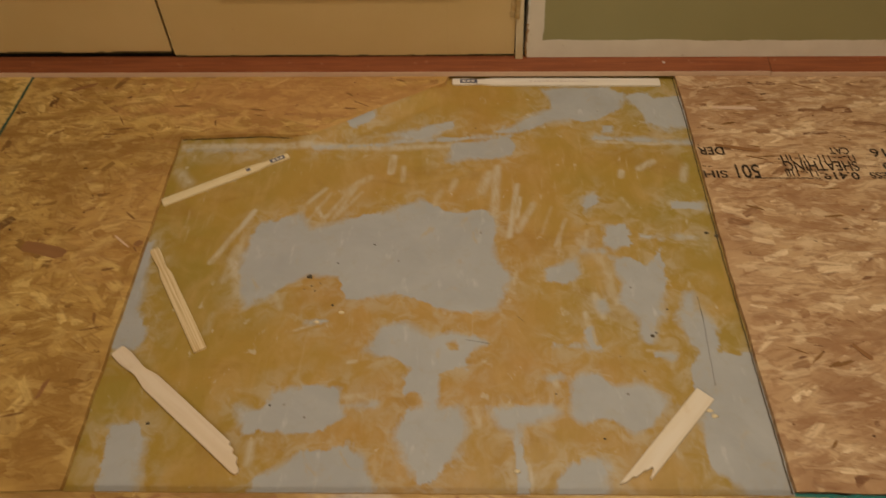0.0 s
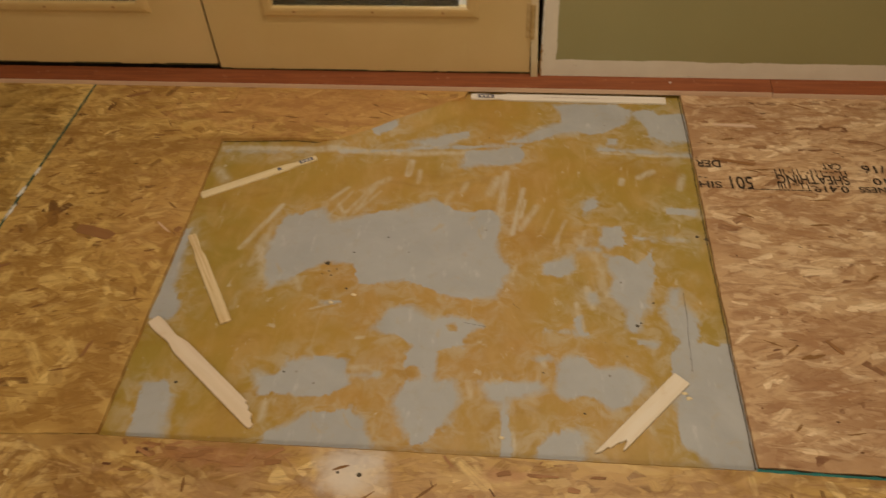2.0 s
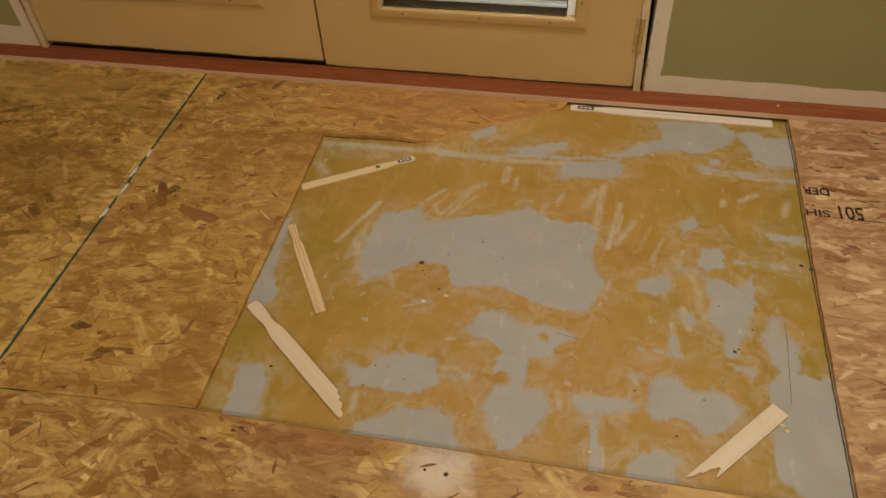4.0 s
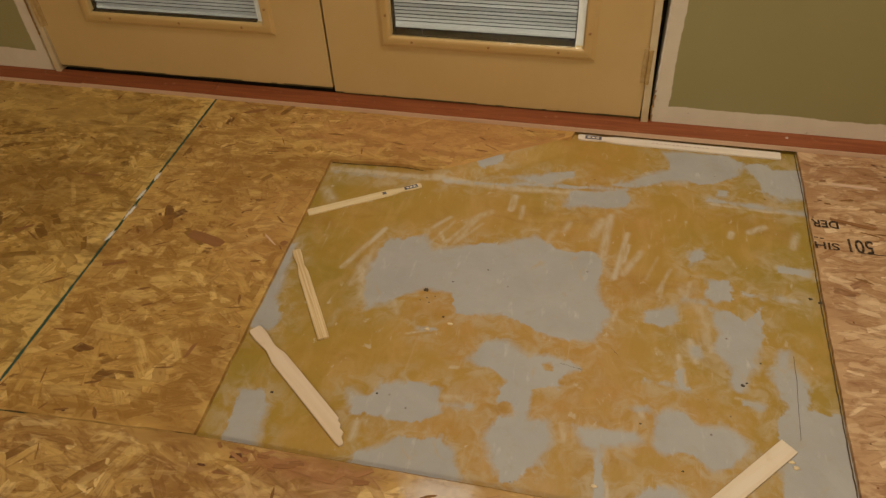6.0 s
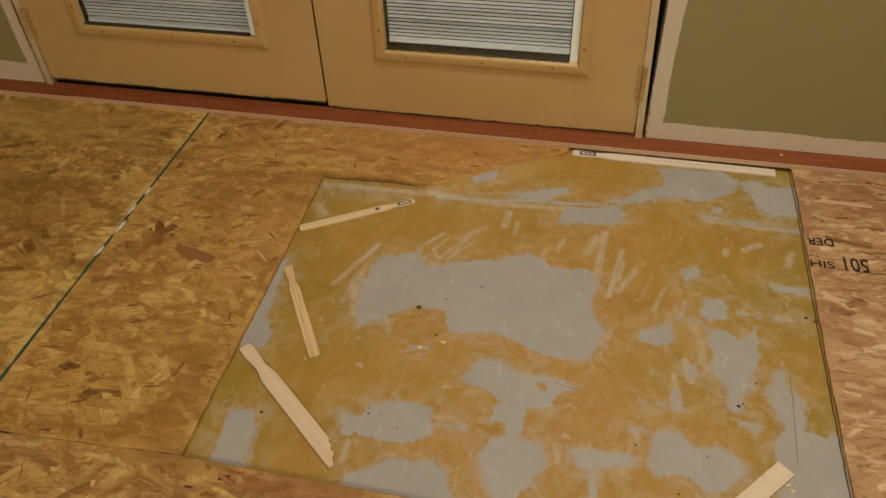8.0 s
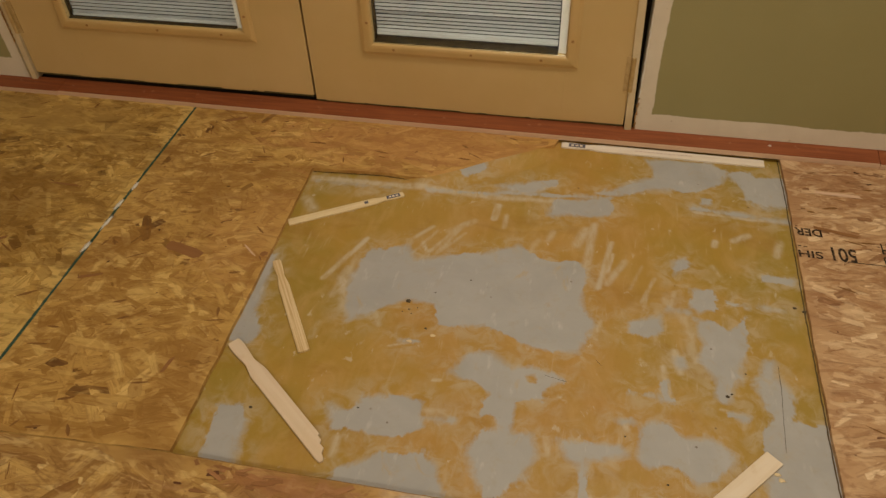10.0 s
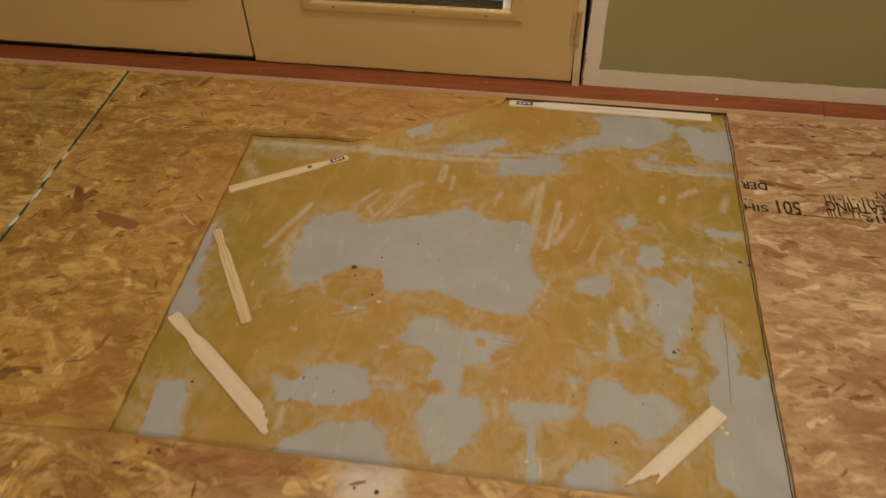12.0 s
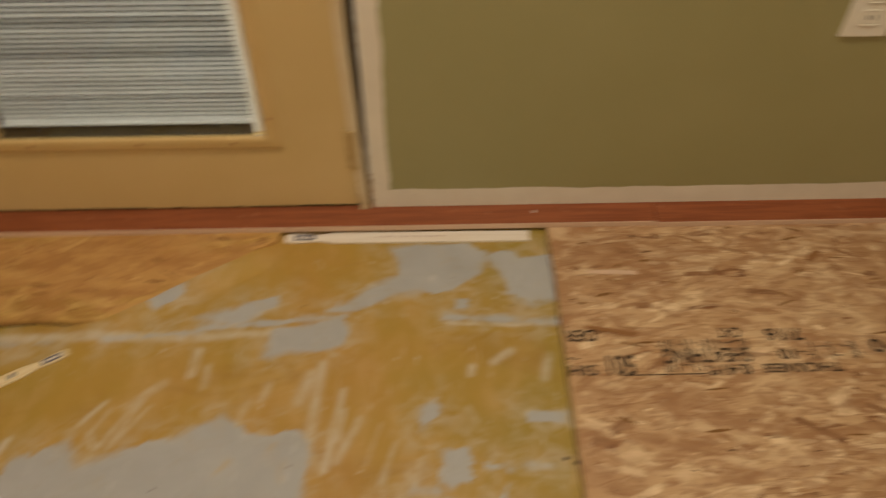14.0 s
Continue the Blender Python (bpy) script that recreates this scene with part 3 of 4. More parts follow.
WORN.append([(0.898, 1.502), (0.975, 1.494), (0.966, 1.474), (0.901, 1.476)])
WORN.append([(0.708, 1.222), (0.726, 1.225), (0.732, 1.200), (0.715, 1.192)])
WORN.append([(0.680, 1.155), (0.692, 1.158), (0.694, 1.118), (0.684, 1.115)])
WORN.append([(0.80, 1.106), (0.843, 1.100), (0.84, 1.09), (0.80, 1.094)])
# thin scraped lines: from, to, half width
LINES = [((-0.224, 1.667), (0.0, 1.672), 0.001), ((0.10, 1.680), (0.28, 1.69), 0.004), ((0.28, 1.70), (0.56, 1.722), 0.006), ((0.766, 1.716), (1.0, 1.697), 0.006), ((0.70, 1.355), (0.74, 1.352), 0.004), ((0.15, 1.166), (0.19, 1.169), 0.004), ((0.82, 1.395), (0.86, 1.39), 0.004), ((0.90, 1.395), (0.94, 1.392), 0.005), ((0.60, 1.045), (0.625, 1.05), 0.005), ((0.24, 0.985), (0.30, 0.99), 0.003), ((0.62, 1.118), (0.70, 1.115), 0.002)]
HOLES = [(0.365, 0.998, 0.017), (0.432, 1.113, 0.012), (0.445, 1.32, 0.001)]
# smeared and thinned strokes left by the scraper: from, to, half width, strength
STROKES = [(-0.219, 1.681, 0.033, 1.685, 0.010, 0.8), (0.033, 1.685, 0.301, 1.678, 0.012, 0.75), (0.301, 1.678, 0.501, 1.693, 0.010, 0.6), (-0.209, 1.590, -0.179, 1.552, 0.018, 0.6), (-0.081, 1.629, -0.034, 1.648, 0.010, 0.5), (-0.070, 1.316, -0.008, 1.465, 0.007, 0.8), (-0.032, 1.267, -0.011, 1.400, 0.012, 0.5), (-0.026, 1.322, 0.013, 1.221, 0.014, 0.6), (0.080, 1.233, 0.094, 1.198, 0.009, 0.5), (0.037, 1.204, 0.085, 1.227, 0.008, 0.4), (0.105, 1.491, 0.140, 1.537, 0.007, 0.6), (0.106, 1.422, 0.154, 1.522, 0.006, 0.5), (0.137, 1.418, 0.210, 1.561, 0.006, 0.6), (0.169, 1.446, 0.209, 1.546, 0.007, 0.6), (0.128, 1.477, 0.152, 1.430, 0.004, 0.8), (0.161, 1.429, 0.223, 1.526, 0.006, 0.5)]
STROKES += [(0.182, 1.525, 0.236, 1.575, 0.012, 0.5), (0.283, 1.592, 0.285, 1.644, 0.008, 1), (0.312, 1.562, 0.311, 1.611, 0.007, 0.6), (0.489, 1.531, 0.509, 1.586, 0.015, 0.6), (0.514, 1.426, 0.527, 1.610, 0.011, 0.65), (0.547, 1.393, 0.570, 1.551, 0.007, 0.7), (0.566, 1.410, 0.603, 1.490, 0.009, 0.65), (0.479, 1.366, 0.502, 1.462, 0.011, 0.5), (0.565, 1.447, 0.576, 1.511, 0.004, 0.8), (0.641, 1.365, 0.669, 1.445, 0.005, 0.6), (0.645, 1.343, 0.653, 1.388, 0.005, 0.5), (0.702, 1.362, 0.711, 1.409, 0.006, 0.6), (0.689, 1.353, 0.728, 1.362, 0.010, 0.4), (0.766, 1.701, 0.891, 1.693, 0.004, 1), (0.891, 1.693, 0.979, 1.697, 0.006, 0.7), (0.851, 1.606, 0.885, 1.631, 0.010, 0.7)]
STROKES += [(0.805, 1.580, 0.809, 1.597, 0.008, 0.8), (0.943, 1.568, 0.956, 1.618, 0.011, 0.6), (0.902, 1.492, 0.957, 1.484, 0.010, 0.7), (0.903, 1.392, 0.923, 1.395, 0.011, 0.6), (0.097, 0.876, 0.095, 0.914, 0.009, 0.6), (0.091, 0.949, 0.168, 0.994, 0.011, 0.4), (0.131, 1.147, 0.181, 1.166, 0.003, 0.7), (0.240, 1.077, 0.257, 1.079, 0.004, 0.7), (0.216, 1.001, 0.276, 1.008, 0.007, 0.5), (0.197, 0.963, 0.302, 0.979, 0.027, 0.35), (-0.038, 1.141, -0.036, 1.182, 0.010, 0.5), (0.685, 1.192, 0.696, 1.117, 0.006, 0.8), (0.640, 1.204, 0.653, 1.191, 0.004, 0.7), (0.678, 1.133, 0.696, 1.110, 0.004, 0.7), (0.607, 1.052, 0.620, 1.031, 0.006, 0.7), (0.472, 0.989, 0.480, 0.953, 0.006, 0.6)]
STROKES += [(0.709, 1.236, 0.718, 1.184, 0.009, 0.7), (0.737, 1.346, 0.745, 1.218, 0.014, 0.5), (0.690, 1.383, 0.736, 1.312, 0.012, 0.5), (0.552, 1.264, 0.557, 1.293, 0.005, 0.6), (0.534, 1.254, 0.552, 1.240, 0.005, 0.5), (0.790, 1.109, 0.833, 1.098, 0.004, 0.7), (0.560, 0.882, 0.565, 0.837, 0.003, 0.9), (0.657, 0.895, 0.677, 0.887, 0.005, 0.6), (0.803, 0.914, 0.811, 0.899, 0.006, 0.6), (0.487, 1.083, 0.504, 1.072, 0.003, 0.7), (0.209, 1.799, 0.301, 1.863, 0.021, 0.35), (0.340, 1.714, 0.410, 1.754, 0.012, 0.8), (0.796, 1.508, 0.813, 1.481, 0.008, 0.5), (0.616, 1.401, 0.641, 1.480, 0.006, 0.4), (0.421, 1.533, 0.432, 1.566, 0.011, 0.5), (0.379, 1.477, 0.401, 1.531, 0.011, 0.45)]


def reach(x, y, outline):
    """Distance to an outline, positive inside it."""
    best = 9.0
    for i, (x1, y1) in enumerate(outline):
        x0, y0 = outline[i - 1]
        dx, dy = x1 - x0, y1 - y0
        t = min(1.0, max(0.0, ((x - x0) * dx + (y - y0) * dy) / (dx * dx + dy * dy)))
        best = min(best, math.hypot(x - x0 - t * dx, y - y0 - t * dy))
    return best if inside(x, y, outline) else -best


def old_sheet():
    step, x0, y0, nx, ny = 0.0055, -0.30, 0.795, 244, 214
    grid = [(x0 + i * step, y0 + j * step) for j in range(ny) for i in range(nx)]
    wear = np.full(len(grid), -0.2)
    smear, hue = np.zeros(len(grid)), np.zeros(len(grid))
    for k, (x, y) in enumerate(grid):
        w = -0.2
        for outline in WORN:
            if min(p[0] for p in outline) - 0.06 < x < max(p[0] for p in outline) + 0.06 and min(p[1] for p in outline) - 0.06 < y < max(p[1] for p in outline) + 0.06:
                w = max(w, reach(x, y, outline))
        for a, b, half in LINES:
            t = min(1.0, max(0.0, (x - a[0]) / (b[0] - a[0])))
            w = max(w, half - math.hypot(x - a[0] - t * (b[0] - a[0]), y - a[1] - t * (b[1] - a[1])))
        for hx, hy, r in HOLES:
            w = min(w, math.hypot(x - hx, y - hy) - r)
        wear[k] = w
        for ax, ay, bx, by, half, s in STROKES:
            if min(ax, bx) - 4 * half < x < max(ax, bx) + 4 * half and min(ay, by) - 4 * half < y < max(ay, by) + 4 * half:
                dx, dy = bx - ax, by - ay
                t = min(1.0, max(0.0, ((x - ax) * dx + (y - ay) * dy) / (dx * dx + dy * dy + 1e-9)))
                d = math.hypot(x - ax - t * dx, y - ay - t * dy) / half
                smear[k] = max(smear[k], s * math.exp(-0.7 * d * d))
        edge = min(x + 0.23, 1.0 - x)
        hue[k] = 0.15 + 0.5 * min(1.0, max(0.0, edge / 0.45)) - 0.12 * min(1, max(0, (y - 1.45) / 0.5))
    # skim of glue built up against the broken corner of the board
    rise = [(0.077, 1.712), (0.17, 1.769), (0.25, 1.829), (0.33, 1.876), (0.355, 1.893)]
    verts = []
    for x, y in grid:
        d = min(max(0.0, abs(reach(x, y, [a, b]))) for a, b in zip(rise, rise[1:]))
        u = max(0.0, 1 - d / 0.06)
        verts.append((x, y, 0.0108 * u * u * (3 - 2 * u) if y < 1.955 else 0.0))
    faces = [(j * nx + i, j * nx + i + 1, (j + 1) * nx + i + 1, (j + 1) * nx + i) for j in range(ny - 1) for i in range(nx - 1)]
    me = bpy.data.meshes.new("old_floor_sheet")
    me.from_pydata(verts, [], faces)
    for name, values in (("wear", wear), ("smear", smear), ("hue", hue)):
        me.attributes.new(name, "FLOAT", "POINT").data.foreach_set("value", values.astype(np.float32))
    me.materials.append(M_SHEET)
    return tagged(new("old_floor_sheet", me), "yellow-brown glue on grey old sheet flooring, scraped in patches", "floor sheet", kind="structure")


old_sheet()


# ---- coloured edge coating along the board joints ----
def bead(points, half, z0, z1, seed, uneven=0.3):
    rng = random.Random(seed)
    bm = bmesh.new()
    rows = []
    for i in range(len(points) - 1):
        a, b = Vector(points[i]), Vector(points[i + 1])
        k = max(2, int((b - a).length / 0.012))
        side = Vector((a.y - b.y, b.x - a.x)).normalized()
        for j in range(k + (i == len(points) - 2)):
            p, w = a.lerp(b, j / k), half * rng.uniform(1 - uneven, 1 + uneven)
            q = p + side * rng.uniform(-0.0006, 0.0006)
            rows.append([bm.verts.new((*(q + side * w), z0)), bm.verts.new((*q, z1)), bm.verts.new((*(q - side * w), z0))])
    for r, s in zip(rows, rows[1:]):
        bm.faces.new((r[0], s[0], s[1], r[1]))
        bm.faces.new((r[1], s[1], s[2], r[2]))
    return bm


for pts, half, z1, mat in (([(-0.641, 0.80), (-0.695, BACK)], 0.0050, 0.0016, M_GREEN), ([(-1.6, 0.757), (-0.64, 0.795), (-0.54, 0.8005)], 0.0010, 0.0008, M_GREEN), ([(-0.54, 0.8005), (-0.19, 0.8205)], 0.0022, 0.0008, M_FILL), ([(-0.19, 0.8205), (0.972, 0.8315)], 0.0006, 0.0003, M_FILL), ([(0.972, 0.8315), (1.9, 0.826)], 0.0035, 0.0016, M_TEAL)):
    line = part("edge_coating", bead(pts, half, OSB - 0.001, OSB + z1, int(half * 1e5), 0.4), mat)
    tagged(line, "green edge sealer along a board joint", "edge sealer", "edge sealer lines", "structure")

# dark strips laid along the board edges in place of joint shade
gap = part("joint_shade", bead([(0.989, 1.955), (0.989, 1.80), (0.984, 1.62), (0.9785, 1.39), (0.975, 1.10), (0.9735, 0.838)], 0.0014, 0.0008, 0.0009, 21, 0.12), M_JOINT)
tagged(gap, "dark strip standing for the shade in the joint beside the strand board", "joint", kind="structure")
gap = part("joint_shade", bead([(-0.230, 1.706), (-0.04, 1.7175), (0.077, 1.710)], 0.0016, 0.0008, 0.0009, 22), M_JOINT)
tagged(gap, "dark strip standing for the shade in the joint beside the strand board", "joint", kind="structure")

# blobs of white filler on the long joint
for i, y in enumerate((1.548, 1.472, 1.398, 1.305)):
    bm = bmesh.new()
    bmesh.ops.create_icosphere(bm, subdivisions=3, radius=1)
    for v in bm.verts:
        v.co *= 1 + 0.9 * noise.noise(v.co * 2.6 + Vector((i * 7, 0, 0)))
        v.co = Vector((v.co.x * (0.0042 + 0.001 * (i % 2)), v.co.y * (0.016 + 0.005 * (i % 3)), max(0, v.co.z) * 0.0012))
    dab = part("filler_dab", bm, M_PLAIN, smooth=True)
    dab.matrix_world = pose(-0.641 - 0.0469 * (y - 0.80) + 0.0025 * (-1) ** i, y, OSB + 0.0009)
    tagged(dab, "small white dab of dried filler on a board joint", "filler", "filler dabs")


# ---- laminate strip along the wall ----
def sloped(w, y0, y1, z0, z1, z2):
    """A strip whose top rises from its front edge (z1) to its back (z2)."""
    bm = bmesh.new()
    ends = [[bm.verts.new((x, y, z)) for y, z in ((y0, z0), (y1, z0), (y1, z2), (y0, z1))] for x in (-w, w)]
    bm.faces.new(ends[0]), bm.faces.new(reversed(ends[1]))
    for k in range(4):
        bm.faces.new((ends[0][k], ends[1][k], ends[1][(k + 1) % 4], ends[0][(k + 1) % 4]))
    bmesh.ops.recalc_face_normals(bm, faces=bm.faces)
    return bm


def laminate(x0, x1, front, label):
    plank = thing("laminate_plank", ((x0 + x1) / 2, 1.97, OSB), label, "floor plank", "laminate strip along the wall")
    w = (x1 - x0) / 2 - 0.0005
    back = WALL + 0.007 - 1.97
    part("core", sloped(w, front - 1.97, back, 0.0005, 0.0135, 0.0245), M_PALE, plank, "pale raw fibre edge")
    part("wear_layer", sloped(w, front - 1.97 + 0.0015, back, 0.0120, 0.0150, 0.0262), M_RED, plank, "red-brown cherry wood print")


laminate(-3.0, -1.165, 1.947, "red-brown laminate plank along the wall, pale raw edge")
laminate(-1.165, -0.705, 1.951, "short darker red-brown laminate offcut with pale raw edge")
laminate(-0.705, 1.235, 1.950, "long red-brown laminate plank under the doors, pale raw edge")
laminate(1.235, 3.2, 1.946, "lighter red-brown laminate plank below the olive wall")
nail_head = bmesh.new()
bmesh.ops.create_cone(nail_head, cap_ends=True, segments=12, radius1=0.0040, radius2=0.0035, depth=0.0012)
nail_head = part("nail_head", nail_head, M_FADED)
nail_head.matrix_world = pose(0.965, 1.979, OSB + 0.0226, 13.5)
tagged(nail_head, "pale filled nail head in the laminate strip", "nail")

# ---- walls ----
LEFT, RIGHT, HEAD = -1.285, 0.604, 2.08
bm = box((RIGHT + 0.004, WALL, 0.0355), (3.2, WALL + 0.12, CEIL))
box((-3.0, WALL, 0.0355), (LEFT - 0.004, WALL + 0.12, CEIL), bm=bm)
box((LEFT - 0.004, WALL, HEAD + 0.03), (RIGHT + 0.004, WALL + 0.12, CEIL), bm=bm)
tagged(part("wall_north", bm, M_WALL), "olive green wall with bare off-white margins round the doors", "wall", kind="structure")
# unseen walls and ceiling close the room and bounce light; colours assumed
for name, lo, hi in (("wall_south", (-3.1, -3.0, -0.06), (3.3, -2.9, CEIL)), ("wall_west", (-3.1, -2.9, -0.06), (-3.0, 2.12, CEIL)), ("wall_east", (3.2, -2.9, -0.06), (3.3, 2.12, CEIL))):
    tagged(part(name, box(lo, hi), M_ROOM), "unseen room wall, assumed plain beige", "wall", kind="structure")
tagged(part("ceiling", box((-3.1, -3.0, CEIL), (3.3, 2.15, CEIL + 0.05)), M_PLAIN), "unseen ceiling, assumed plain white", "ceiling", kind="structure")


# ---- doors ----
def frame_ring(x0, x1, z0, z1, width, y0, y1, lip):
    """A mitred moulding round an opening: flat back at y1, rounded front to y0."""
    bm = bmesh.new()
    profile = ((0.0, y1), (0.0, y0 + lip), (0.12, y0 + 0.15 * lip), (0.3, y0), (0.72, y0 + 0.25 * lip), (0.85, y0 + 0.7 * lip), (1.0, y0 + lip), (1.0, y1))
    loops = []
    for u, y in profile:
        d = width * u
        loops.append([bm.verts.new(p) for p in ((x0 - d, y, z0 - d), (x1 + d, y, z0 - d), (x1 + d, y, z1 + d), (x0 - d, y, z1 + d))])
    for a, b in zip(loops, loops[1:]):
        for i in range(4):
            bm.faces.new((a[i], a[(i + 1) % 4], b[(i + 1) % 4], b[i]))
    bmesh.ops.recalc_face_normals(bm, faces=bm.faces)
    return bm


def door(name, x0, x1, lite0, lite1, hinge_side, LEAF, low, slack, label):
    """A door leaf with a large light, its bead, inner blind, hinge and worn bottom edge."""
    leaf = thing(name, ((x0 + x1) / 2, WALL, LEAF), label, "door", kind="structure")
    ox = (x0 + x1) / 2
    a, b, l0, l1 = x0 - ox, x1 - ox, lite0 - ox, lite1 - ox
    z0, z1, top = low - LEAF, 1.86 - LEAF, 2.07 - LEAF
    bm = box((a, 0.001, 0.006), (l0, 0.045, top), 0.0015)
    box((l1, 0.001, 0.006), (b, 0.045, top), 0.0015, bm)
    box((l0 - 0.0005, 0.001, 0.006), (l1 + 0.0005, 0.045, z0), 0.0, bm)
    box((l0 - 0.0005, 0.001, z1), (l1 + 0.0005, 0.045, top), 0.0, bm)
    part("slab", bm, M_DOOR, leaf, "tan painted slab")
    part("bottom_edge", box((a + 0.002, 0.003, 0.0), (b - 0.002, 0.042, 0.0062)), M_SWEEP, leaf, "dark olive worn bottom edge")
    rng = random.Random(int(100 * (x0 + 5)))
    bm = bmesh.new()
    x = a + 0.03
    while x < b - 0.06:
        w = rng.uniform(0.015, 0.12)
        if rng.random() < 0.4:
            box((x, 0.0018, rng.uniform(0.0025, 0.0045)), (x + w, 0.0032, 0.0065), 0.0003, bm)
        x += w + rng.uniform(0.005, 0.03)
    part("paint_chips", bm, M_BEAD, leaf, "ragged ochre paint along the bottom edge")
    bead_ob = part("glazing_bead", frame_ring(l0, l1, z0, z1, 0.034, -0.008, 0.002, 0.006), M_BEAD, leaf, "ochre raised glazing frame")
    for k, px in enumerate((0.11, 0.52, 0.88)):
        bm = bmesh.new()
        bmesh.ops.create_cone(bm, cap_ends=True, segments=12, radius1=0.004, radius2=0.0036, depth=0.002)
        plug = part("screw_plug", bm, M_PLUG, bead_ob)
        plug.matrix_local = pose(l0 + (l1 - l0) * px, -0.0082, z0 - 0.014, 90)
    for px, pz in ((l1 + 0.015, z0 + 0.045), (l0 - 0.012, z0 + 0.06)):
        bm = bmesh.new()
        bmesh.ops.create_cone(bm, cap_ends=True, segments=12, radius1=0.004, radius2=0.0036, depth=0.002)
        part("screw_plug", bm, M_PLUG, bead_ob).matrix_local = pose(px, -0.0082, pz, 90)
    glass = part("pane", box((l0, -0.001, z0), (l1, 0.002, z1)), M_GLASS, leaf, "clear glass pane")
    glass.visible_shadow = False
    part("outer_pane", box((l0, 0.0400, z0), (l1, 0.0425, z1)), M_GLASS, leaf).visible_shadow = False
    part("spacer", box((l1 - 0.021, 0.0125, z0 + 0.0005), (l1 - 0.0005, 0.036, z1 - 0.001), 0.001), M_WHITE, leaf, "white spacer bar beside the blind")
    part("spacer", box((l0 + 0.0005, 0.0125, z0 + 0.0005), (l0 + 0.004, 0.036, z1 - 0.001), 0.0005), M_DARK, leaf)
    blind = part("blind", box((l0 + 0.006, 0.014, z1 - 0.03), (l1 - 0.023, 0.034, z1 - 0.002), 0.002), M_WHITE, leaf, "white inner blind, slats half closed")
    # one slat, shared by all
    bm = bmesh.new()
    w, rows = (l1 - 0.024 - l0 - 0.007) / 2, []
    for k in range(5):
        u = k / 4 - 0.5
        rows.append([bm.verts.new((s * w, u * 0.0074, 0.0004 * (1 - 4 * u * u))) for s in (-1, 1)])
    for p, q in zip(rows, rows[1:]):
        bm.faces.new((p[0], p[1], q[1], q[0]))
    bmesh.ops.solidify(bm, geom=bm.faces[:], thickness=0.0003)
    me = bpy.data.meshes.new("slat")
    bm.to_mesh(me)
    bm.free()
    me.materials.append(M_SLAT)
    count = int((z1 - z0 - 0.052 - slack) / 0.0103)
    for k in range(count):
        s = new("slat", me)
        s.parent = blind
        s.matrix_local = pose((l0 + l1) / 2 - 0.0085, 0.0245, z0 + slack + 0.012 + k * 0.0103, 74, rng.uniform(-0.02, 0.02), 0)
    part("bottom_rail", box((l0 + 0.007, 0.0185, z0 + slack), (l1 - 0.024, 0.0305, z0 + slack + 0.0075), 0.0015), M_SLAT, blind)
    # dark bar added for the shadowed depth below the last slat
    part("spacer", box((l0 + 0.0005, 0.0045, z0 + 0.0003), (l1 - 0.022, 0.038, z0 + 0.0035)), M_DARK, leaf)
    for px in (0.16, 0.84):
        part("ladder_cord", box((l0 + (l1 - l0) * px, 0.0165, z0 + 0.01), (l0 + (l1 - l0) * px + 0.0007, 0.0175, z1 - 0.03)), M_CORD, blind)
    for hz in (0.163 if hinge_side > 0 else 0.19, 0.98, 1.78):
        hx = b if hinge_side > 0 else a
        bm = box((min(hx, hx - 0.015 * hinge_side), -0.002, hz - 0.05), (max(hx, hx - 0.015 * hinge_side), 0.006, hz + 0.05), 0.0008)
        for k in range(3):
            bmesh.ops.create_cone(bm, cap_ends=True, segments=16, radius1=0.0064, radius2=0.0064, depth=0.0325, matrix=pose(hx + 0.0025 * hinge_side, -0.0045, hz - 0.033 + 0.033 * k))
        for k in (-0.034, 0.0, 0.034):
            bmesh.ops.create_cone(bm, cap_ends=True, segments=10, radius1=0.0032, radius2=0.0026, depth=0.0012, matrix=pose(hx - 0.0085 * hinge_side, -0.0026, hz + k, 90))
        part("hinge", bm, M_HINGE, leaf, "tan painted-over butt hinge")
    return leaf


door("door_1", -1.258, -0.3235, -1.065, -0.507, -1, 0.0510, 0.249, 0.004, "closed tan glazed door with white inner blind")
door("door_2", -0.3175, 0.5785, -0.122, 0.405, 1, 0.0390, 0.240, 0.017, "closed tan glazed door with white inner blind and hinge")

# jambs, head and the dark backing added for shade in the slots
def jamb(x0, x1, lean):
    """A jamb that bows away from the plasterboard a little above the floor."""
    bm = bmesh.new()
    rings = [[bm.verts.new((x + lean * min(z, 0.42) / 0.42, y, z)) for x, y in ((x0, WALL - 0.006), (x1, WALL - 0.006), (x1, WALL + 0.11), (x0, WALL + 0.11))] for z in (0.0350, 0.2, 0.42, HEAD)]
    for a, b in zip(rings, rings[1:]):
        for k in range(4):
            bm.faces.new((a[k], a[(k + 1) % 4], b[(k + 1) % 4], b[k]))
    bm.faces.new(rings[0]), bm.faces.new(rings[-1])
    bmesh.ops.recalc_face_normals(bm, faces=bm.faces)
    return tagged(part("door_jamb", bm, M_JAMB), "chipped cream painted door jamb", "door frame", "door frame", "structure")


jamb(0.5835, 0.6025, -0.014)
jamb(LEFT + 0.004, -1.2625, 0.004)
tagged(part("door_head", box((LEFT + 0.008, WALL - 0.006, HEAD + 0.002), (0.600, WALL + 0.11, HEAD + 0.02), 0.002), M_JAMB), "cream painted door head", "door frame", "door frame", "structure")
# near-black colour stands for the shadow under the door leaves
tagged(part("door_threshold", box((LEFT, WALL + 0.008, 0.0), (RIGHT, WALL + 0.12, 0.024)), M_DARK), "threshold under the doors, coloured dark for the shade in the gap", "threshold", kind="structure")
